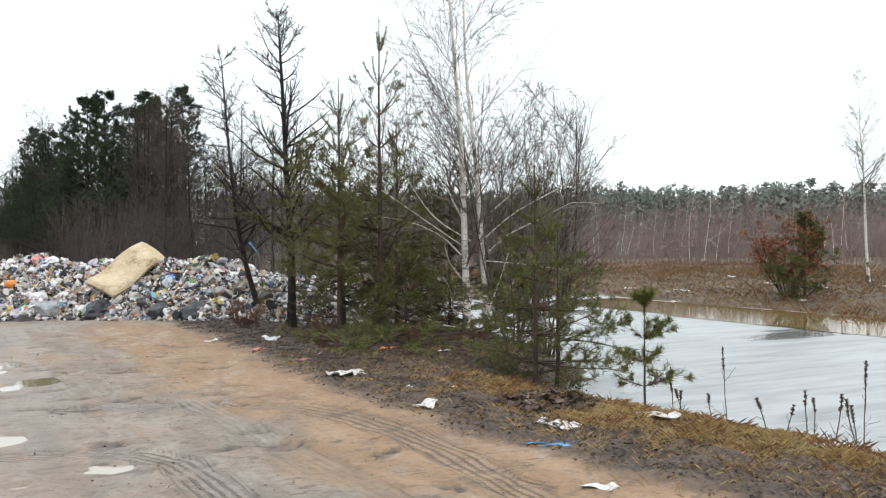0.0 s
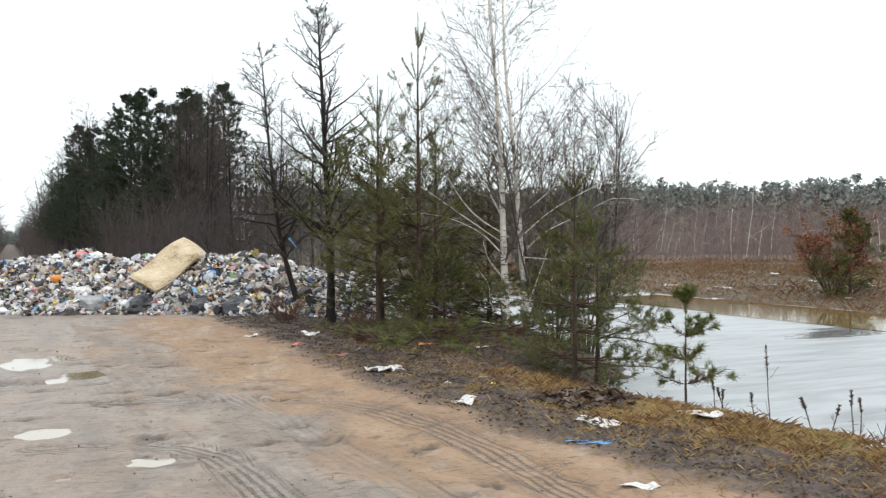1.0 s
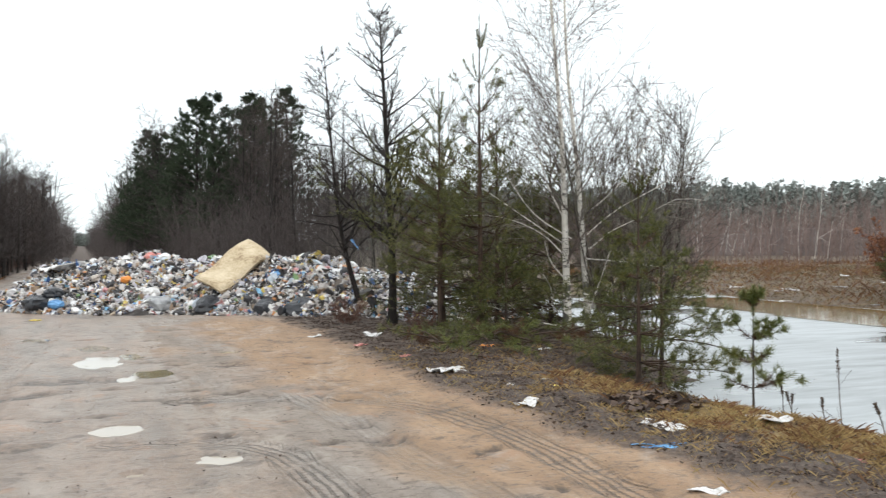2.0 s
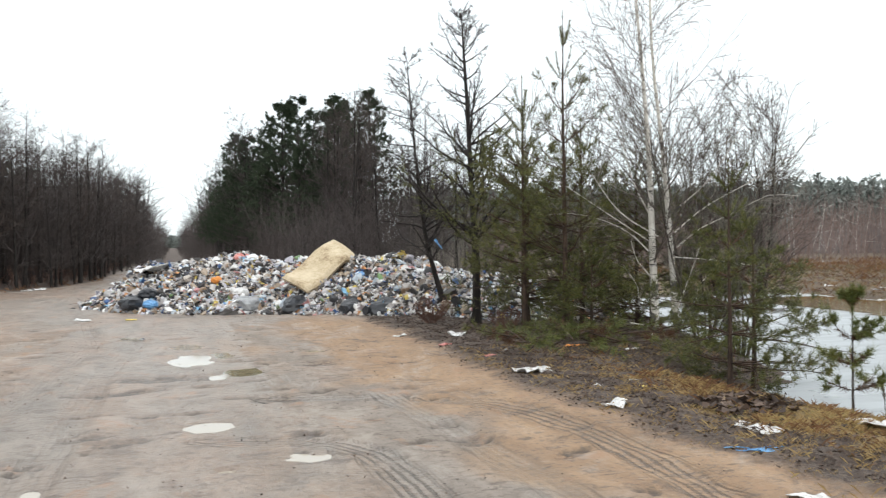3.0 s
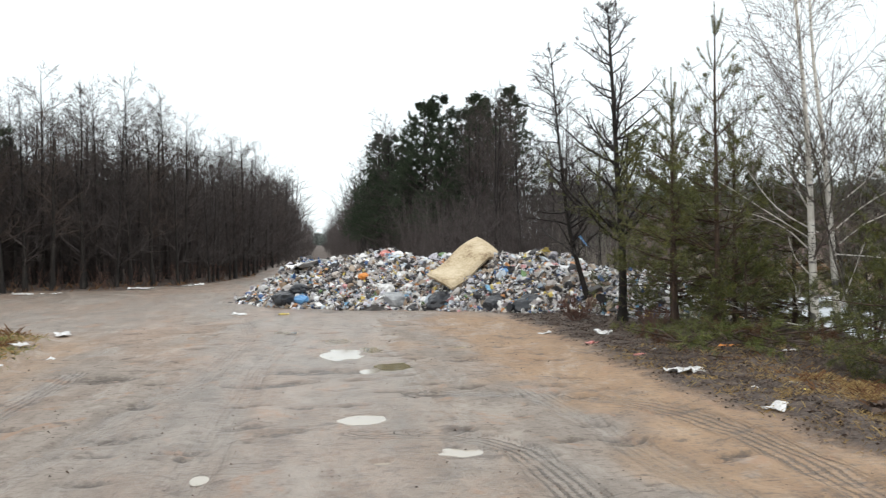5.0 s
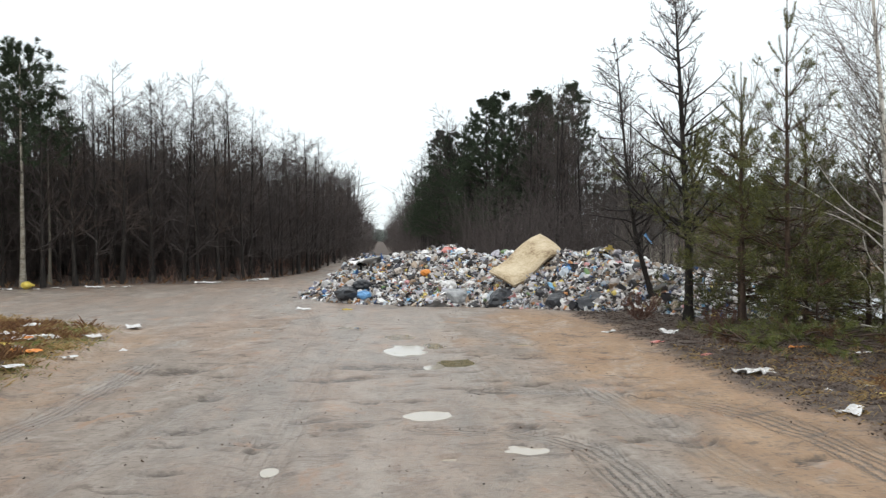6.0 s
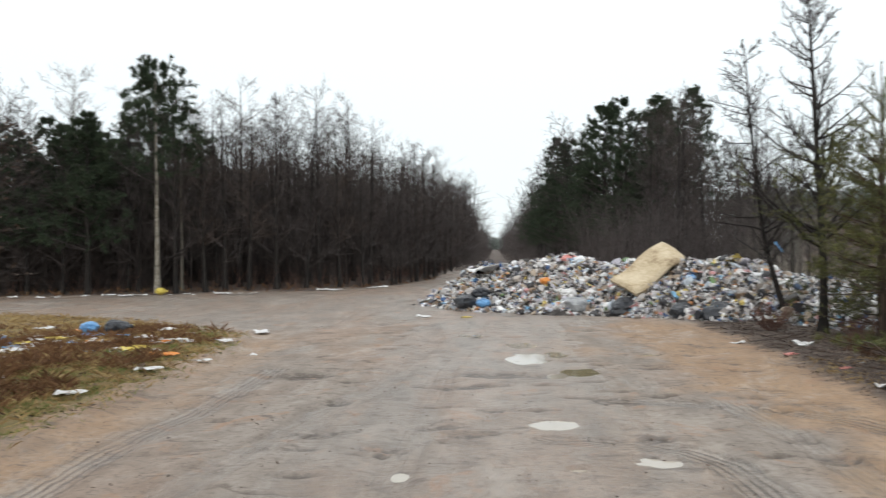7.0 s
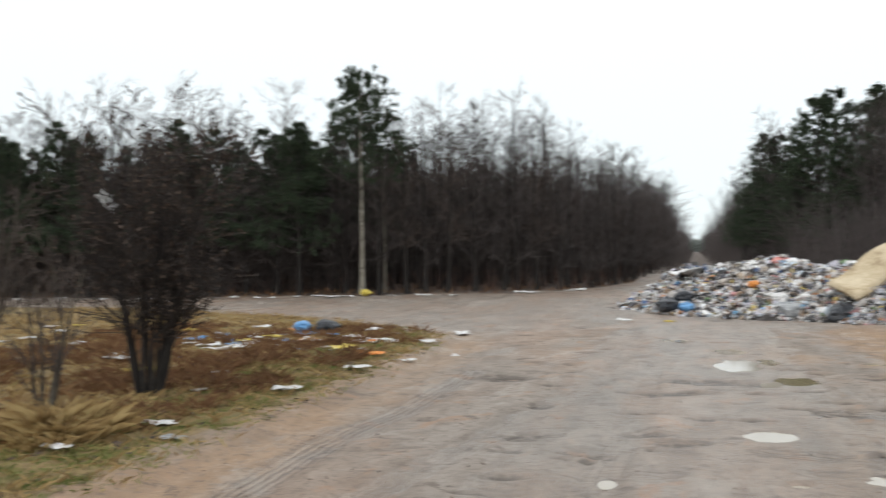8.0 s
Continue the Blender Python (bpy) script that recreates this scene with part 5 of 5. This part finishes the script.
def scrap(x, y, size, mat, label, seed, yaw=0.0, z=None, tilt=0.0):
    key = (mat.name, seed % 4)
    if key not in SCRAPS:
        SCRAPS[key] = scrap_mesh(300 + seed % 4 + len(SCRAPS), mat, 7, 0.22, 0.65, 0.015)
    ob = tagged(new("plastic_scrap", SCRAPS[key]), label, "litter", "litter on the verges")
    ob.matrix_basis = pose(x, y, gz(x, y) + (0.02 if x < -4 else -0.01) if z is None else z, tilt, tilt, yaw) @ Matrix.Diagonal((size, size, size * 0.8, 1))


W = "crumpled white plastic bag lying in dead leaves"
for k, (x, y, size, mat, label) in enumerate([
        (3.95, 10.05, 0.42, WHITE_PLASTIC, W), (3.86, 7.78, 0.34, WHITE_PLASTIC, "flat white plastic packaging on the verge"), (3.97, 7.95, 0.17, YELLOW_PLASTIC, "yellow plastic wrapper on the verge"),
        (5.33, 6.3, 0.33, WHITE_PLASTIC, "flat white foam tray in dry grass"), (5.85, 4.9, 0.26, WHITE_PLASTIC, "torn white plastic lump in dry grass"), (3.8, 13.1, 0.22, PINK_PLASTIC, "faded pink carton on the verge"),
        (3.55, 14.9, 0.24, WHITE_PLASTIC, "dirty white wrapper on the verge"), (4.35, 14.3, 0.4, WHITE_PLASTIC, W), (4.45, 6.55, 0.36, WHITE_PLASTIC, "dirty white plastic rag on the verge"), (5.55, 12.4, 0.24, ORANGE_PLASTIC, "orange-red plastic bag under the pines"),
        (6.3, 12.0, 0.3, WHITE_PLASTIC, W), (4.25, 9.0, 0.13, WHITE_PLASTIC, "small white scrap on the verge"), (4.6, 8.7, 0.18, YELLOW_PLASTIC, "pale yellow wrapper on the verge"), (3.55, 4.75, 0.2, WHITE_PLASTIC, "small torn white scrap on dirt"),
        (4.75, 9.1, 0.14, WHITE_PLASTIC, "small white scrap on the verge"), (3.95, 11.6, 0.18, PINK_PLASTIC, "brownish wrapper on the verge"), (5.0, 5.0, 0.12, PINK_PLASTIC, "reddish scrap in dead leaves"), (4.4, 12.2, 0.2, GREY_PLASTIC, "grey plastic scrap on the verge"),
        (-1.9, 21.0, 0.34, WHITE_PLASTIC, "flat white scrap on the wet track"), (-0.9, 20.6, 0.22, YELLOW_PLASTIC, "yellow wrapper at the heap's foot"), (3.2, 20.0, 0.3, WHITE_PLASTIC, "white scrap at the heap's foot")]):
    scrap(x, y, size, mat, label, k, 37.0 * k)
# blue straps at the track's edge
strap = tagged(new("plastic_strap"), "tangle of blue plastic strapping on the verge", "litter", "litter on the verges")
strap.location = (4.05, 5.98, gz(4.05, 5.98))
for k in range(7):
    a = gr.uniform(-0.4, 0.3)
    P = extend(gr, np.array([[-0.22 + 0.03 * k, gr.normal(0, 0.03), 0.02]]), np.array([[math.cos(a), math.sin(a), 0.1]]), np.array([0.42]), 9, 0.12, -0.1)
    P[..., 2] = np.clip(P[..., 2], 0.01, 0.05)
    child("strip", mesh_np("strip", *tube(P, np.full((1, 9), 0.0045), 4), BLUE_PLASTIC), strap)
gi = np.random.default_rng(120)
MATS = [WHITE_PLASTIC, WHITE_PLASTIC, WHITE_PLASTIC, WHITE_PLASTIC, YELLOW_PLASTIC, BLUE_PLASTIC, ORANGE_PLASTIC]
NAMES = {"crumpled_white_plastic": "white plastic scrap in dry island grass", "grey_plastic_sack": "grey plastic scrap in dry island grass", "yellow_plastic": "yellow plastic scrap in dry island grass",
         "blue_plastic": "blue plastic scrap in dry island grass", "orange_plastic": "orange plastic scrap in dry island grass"}
for k in range(60):
    m = MATS[int(gi.integers(0, 7))]
    scrap(-6.8 + gi.normal(0, 1.0), 14.6 + gi.normal(0, 1.2), gi.uniform(0.16, 0.42), m, NAMES[m.name], k, gi.uniform(0, 360))
for k in range(46):
    m = MATS[int(gi.integers(0, 5))]
    scrap(gi.uniform(-16, -5.4), gi.uniform(8.5, 16.5), gi.uniform(0.12, 0.34), m, NAMES[m.name], k, gi.uniform(0, 360))
for x, y, size, m in [(-5.64, 13.2, 0.42, WHITE_PLASTIC), (-5.2, 14.6, 0.36, WHITE_PLASTIC), (-4.5, 11.2, 0.28, WHITE_PLASTIC), (-4.6, 9.4, 0.26, WHITE_PLASTIC), (-6.9, 10.2, 0.4, YELLOW_PLASTIC), (-4.9, 7.4, 0.26, WHITE_PLASTIC), (-4.5, 7.0, 0.2, GREY_PLASTIC), (-4.15, 12.3, 0.2, WHITE_PLASTIC), (-5.0, 6.2, 0.22, WHITE_PLASTIC)]:
    scrap(x, y, size, m, NAMES[m.name], int(x * -10), x * 77)
sack(-6.75, 15.6, 0.24, 0.4, BLACK_PLASTIC, "black sack dumped on the grassy island", 220, 40)
sack(-7.15, 15.5, 0.25, 0.3, BLUE_PLASTIC, "small blue sack dumped on the grassy island", 221, 140)
EDGE_LABEL = "pale plastic scrap along the wood's edge"
for k in range(34):
    u = gi.uniform(0, 1)
    x = -24 + u * 20
    y = float(np.interp(x, [-25, -18.5, -11.9, -7.5, -5.5, -4], [27.7, 28.6, 30.3, 31.9, 33.4, 37]))
    scrap(x, y + gi.normal(0, 0.25), gi.uniform(0.16, 0.5), MATS[int(gi.integers(0, 4))], EDGE_LABEL, k, gi.uniform(0, 360))
sack(-11.6, 30.8, 0.14, 0.34, YELLOW_PLASTIC, "yellow plastic sack at the foot of a pine", 222, 0)
for k in range(26):
    x = gi.uniform(21, 34)
    scrap(x, gi.uniform(19, 30), gi.uniform(0.2, 0.5), WHITE_PLASTIC if k % 3 else GREY_PLASTIC, "pale plastic scrap on the far pond bank", k, gi.uniform(0, 360))
scrap(-6.15, 8.45, 0.24, WHITE_PLASTIC, "pale bluish plastic bag caught in bare twigs", 3, 30, 2.12, 50)
scrap(5.12, 18.05, 0.26, BLUE_PLASTIC, "blue plastic bag caught on a bare tree", 2, 30, 1.5, 40)

# low ruined wall far beyond the pond
ruin = tagged(new("ruined_wall"), "low ruined concrete wall far beyond the pond", "ruin")
ruin.location = (62, 62, 0)
for k, (x, w, h) in enumerate([(-9, 8, 1.9), (-1.5, 6, 2.4), (4.5, 5, 2.2), (9.5, 3.0, 3.0)]):
    bm = bmesh.new()
    bmesh.ops.create_cube(bm, size=1)
    for q in bm.verts:
        q.co = Vector((x + q.co.x * w, -0.8 * (x + q.co.x * w) + q.co.y * 0.5, (q.co.z + 0.5) * h * (1 + 0.06 * math.sin(k * 3 + q.co.x * 4))))
    bmesh.ops.bevel(bm, geom=bm.edges[:], offset=0.05, segments=1, affect="EDGES")
    part("wall_section", bm, CONCRETE, ruin)

# ---- dry stalks by the water ----


def stalk(x, y, h, seed):
    e = tagged(new("dry_stalk"), "tall dry brown seed stalk by the pond", "weed", "dry stalks by the pond")
    e.location = (x, y, gz(x, y) - 0.02)
    gs = np.random.default_rng(seed)
    P = extend(gs, np.zeros((1, 3)), np.array([[gs.normal(0, 0.12), gs.normal(0, 0.12), 1]]), np.array([h]), 8, 0.05, 0)
    child("stem", mesh_np("stem", *tube(P, np.full((1, 8), 0.005), 5), STALK), e)
    head = P[:, -3:]
    v, f = bits_on(gs, head, 70)
    tagged(child("seed_head", mesh_np("seed_head", v, f, STALK), e, "dark knobbly seed spike"), kind="stuff")
    A, RA = spawn(gs, P, np.full((1, 8), 0.004), 5, 0.1, 0.6, 50, 0.3, 4, 0.15, 0.0, 0.6, 0.5, 0.002)
    tagged(child("twig_work", mesh_np("twig_work", *tube(A, RA, 3), STALK), e), kind="stuff")


def bits_on(gs, P, n):
    """Small seed capsules round a stem's end."""
    return needles(gs, P, n, 0.028, 0.016, 0.0, 0.4)


for k, (x, y, h) in enumerate([(7.0, 7.15, 0.92), (6.95, 7.9, 0.5), (6.9, 7.7, 0.42), (6.55, 5.75, 0.5), (6.9, 6.0, 0.45), (6.75, 5.35, 0.85), (6.5, 5.45, 0.55), (6.45, 6.8, 0.38), (7.0, 5.6, 0.6), (6.2, 7.0, 0.35), (6.3, 5.0, 0.5), (5.9, 5.6, 0.32), (7.1, 6.5, 0.4), (6.9, 4.6, 0.6)]):
    stalk(x, y, h, 130 + k)

# cut pine boughs lying under the grove
gbr = np.random.default_rng(140)
pile = tagged(new("brush_pile"), "cut green pine boughs lying under the birch", "brush")
pile.location = (5.5, 11.4, gz(5.5, 11.4))
for k in range(34):
    a = gbr.uniform(0, 2 * np.pi)
    P = extend(gbr, np.array([[gbr.normal(0, 0.75), gbr.normal(0, 0.4), gbr.uniform(0.03, 0.3)]]), np.array([[math.cos(a), math.sin(a), gbr.uniform(0.05, 0.5)]]), np.array([gbr.uniform(0.5, 1.0)]), 7, 0.08, -0.04)
    P[..., 2] = np.maximum(P[..., 2], 0.02)
    R = np.linspace(0.012, 0.004, 7)[None]
    bough = child("bough", mesh_np("bough", *tube(P, R, 4), BARK_PINE), pile)
    B, RB = spawn(gbr, P, R, 9, 0.2, 1.0, 45, 0.35, 4, 0.1, 0.02, 0.5, 0.5, 0.002, 0.4, 0.5)
    tagged(child("foliage", mesh_np("foliage", *needles(gbr, B, 34, 0.085, 0.007), NEEDLE_YELLOW if k % 4 == 0 else NEEDLE_DEAD if k % 4 == 2 else NEEDLE), bough), kind="stuff")

# ---- grass and fallen leaves ----


def blades(name, n, x0, x1, y0, y1, length, width, mat, seed, weight, label, lean=1.2, clump=0.5, bias=1.0):
    """Grass blades, thicker in clumps, where weight() allows."""
    gs = np.random.default_rng(seed)
    x, y = gs.uniform(x0, x1, n), y0 + (y1 - y0) * gs.uniform(0, 1, n) ** bias
    z, zones, _, _ = lie(x, y)
    keep = gs.uniform(0, 1, n) < weight(x, y, z, zones) * np.clip(0.5 + clump * ripple(x, y, 0.45, seed) + 0.4 * ripple(x, y, 1.6, seed + 1), 0, 1)
    x, y, z = x[keep], y[keep], z[keep]
    m = len(x)
    L = length * gs.uniform(0.4, 1.3, m) * (0.75 + 0.35 * ripple(x, y, 0.6, seed + 2))
    a = ripple(x, y, 0.7, seed + 3) * 1.5 + gs.normal(0, 2.6, m)
    d = np.column_stack([np.cos(a) * lean, np.sin(a) * lean, np.full(m, 1.0) * gs.uniform(0.3, 1.2, m)])
    d = unit(d) * L[:, None]
    p = np.column_stack([x, y, z - 0.005])
    w = unit(np.cross(d, gs.normal(0, 1, (m, 3)))) * width
    mid = p + d * 0.55 + np.column_stack([0 * x, 0 * x, L * 0.12])
    v = np.stack([p - w * 0.5, p + w * 0.5, mid + w * 0.4, p + d], 1).reshape(-1, 3)
    i = np.arange(m)[:, None] * 4
    f = np.concatenate([i + np.array([[0, 1, 2]]), i + np.array([[0, 2, 3]])])
    tagged(new(name, mesh_np(name, v, f, mat)), label, "grass", kind="stuff")


def on_verge(x, y, z, q):
    return np.clip(q[:, 0] * 1.1 + 0.12 * q[:, 1], 0, 1) * (z > -0.46)


def on_island(x, y, z, q):
    return q[:, 0]


blades("dry_grass", 240000, 3.6, 8.0, 2.6, 12.5, 0.09, 0.003, GRASS, 150, on_verge, "matted straw-coloured grass on the pond bank")
blades("dry_grass", 26000, 4.4, 8.0, 3.0, 11.0, 0.14, 0.004, GRASS_RED, 151, on_verge, "rusty dead grass on the pond bank")
blades("dry_grass", 150000, -17, -3.7, 4.0, 24, 0.15, 0.009, GRASS, 152, on_island, "dry yellow-brown grass on the island", bias=1.25)
blades("green_grass", 80000, -5.9, -3.6, 4.0, 18.5, 0.08, 0.007, GRASS_GREEN, 153, on_island, "short mossy green grass along the track edge", bias=1.2)
blades("dead_weeds", 140000, -11, -4.8, 6.0, 17, 0.2, 0.009, GRASS_RED, 154, lambda x, y, z, q: q[:, 0] * step(ripple(x, y, 2.2, 8), -0.5, 0.3), "rusty dead weeds on the island", 0.9)
blades("tussock", 9000, -6.0, -4.75, 6.1, 7.2, 0.42, 0.009, GRASS, 155, lambda x, y, z, q: 1 - step(np.hypot((x + 5.35) / 0.62, (y - 6.65) / 0.5), 0.4, 1), "thick dry grass tussock", 1.3, 0.1)
blades("bank_grass", 130000, 18.5, 40, 8, 40, 0.17, 0.012, GRASS_BANK, 156, lambda x, y, z, q: 2 * q[:, 0], "dry ochre grass on the far bank", 1.0)
blades("bank_weeds", 90000, 18.5, 46, 8, 50, 0.32, 0.014, GRASS_RED, 157, lambda x, y, z, q: 2 * q[:, 0] * step(ripple(x, y, 6, 9), -0.6, 0.3), "rusty dead weeds on the far bank", 0.8)
blades("wood_edge_grass", 22000, -30, -2.6, 27, 48, 0.3, 0.02, GRASS_RED, 158, lambda x, y, z, q: q[:, 1] * (1 - step(y - np.interp(x, [-25, -11.9, -5.5, -3.1], [28, 31, 34.2, 44]), 0.5, 2.5)), "brown dead grass along the wood's edge", 0.8)


def leaf_litter(name, n, x0, x1, y0, y1, size, mat, seed, weight, label):
    gs = np.random.default_rng(seed)
    x, y = gs.uniform(x0, x1, n), gs.uniform(y0, y1, n)
    z, zones, _, _ = lie(x, y)
    keep = gs.uniform(0, 1, n) < weight(x, y, zones) * np.clip(0.55 + 0.6 * ripple(x, y, 0.7, seed), 0, 1)
    x, y, z = x[keep], y[keep], z[keep]
    m = len(x)
    c = np.column_stack([x, y, z + 0.008])[:, None]
    s = size * gs.uniform(0.4, 1.2, (m, 1, 1))
    a = gs.uniform(0, 6.28, m)
    base = np.array([(-1, 0), (0, -0.45), (1, 0), (0, 0.45)])
    q = np.stack([base[:, 0] * np.cos(a)[:, None] - base[:, 1] * np.sin(a)[:, None], base[:, 0] * np.sin(a)[:, None] + base[:, 1] * np.cos(a)[:, None], gs.normal(0, 0.35, (m, 4)) + 0.3], -1)
    v = (c + q * s).reshape(-1, 3)
    i = np.arange(m)[:, None] * 4
    f = np.concatenate([i + np.array([[0, 1, 2]]), i + np.array([[0, 2, 3]])])
    tagged(new(name, mesh_np(name, v, f, mat)), label, "leaves", kind="stuff")


leaf_litter("fallen_leaves", 120000, 3.1, 8.0, 2.8, 18.5, 0.02, LEAF, 160, lambda x, y, q: np.clip(1.5 * q[:, 1] - 0.5 - 0.55 * q[:, 0], 0, 1), "dark fallen leaves and wood bits on the verge")
leaf_litter("fallen_leaves", 14000, -12, -4, 5, 20, 0.035, LEAF, 161, lambda x, y, q: q[:, 0] * 0.6, "brown fallen leaves on the island")
leaf_litter("leaf_heap", 5000, 4.35, 5.5, 6.7, 8.0, 0.06, LEAF, 162, lambda x, y, q: 1 - step(np.hypot((x - 4.9) / 0.55, (y - 7.35) / 0.55), 0.5, 1), "low drift of dark brown leaves by the verge")
leaf_litter("loose_clods", 7000, -3.8, 3.6, 3.2, 23, 0.013, LEAF, 163, lambda x, y, q: 0.5 + 0 * x, "scattered mud clods and chips on the track")
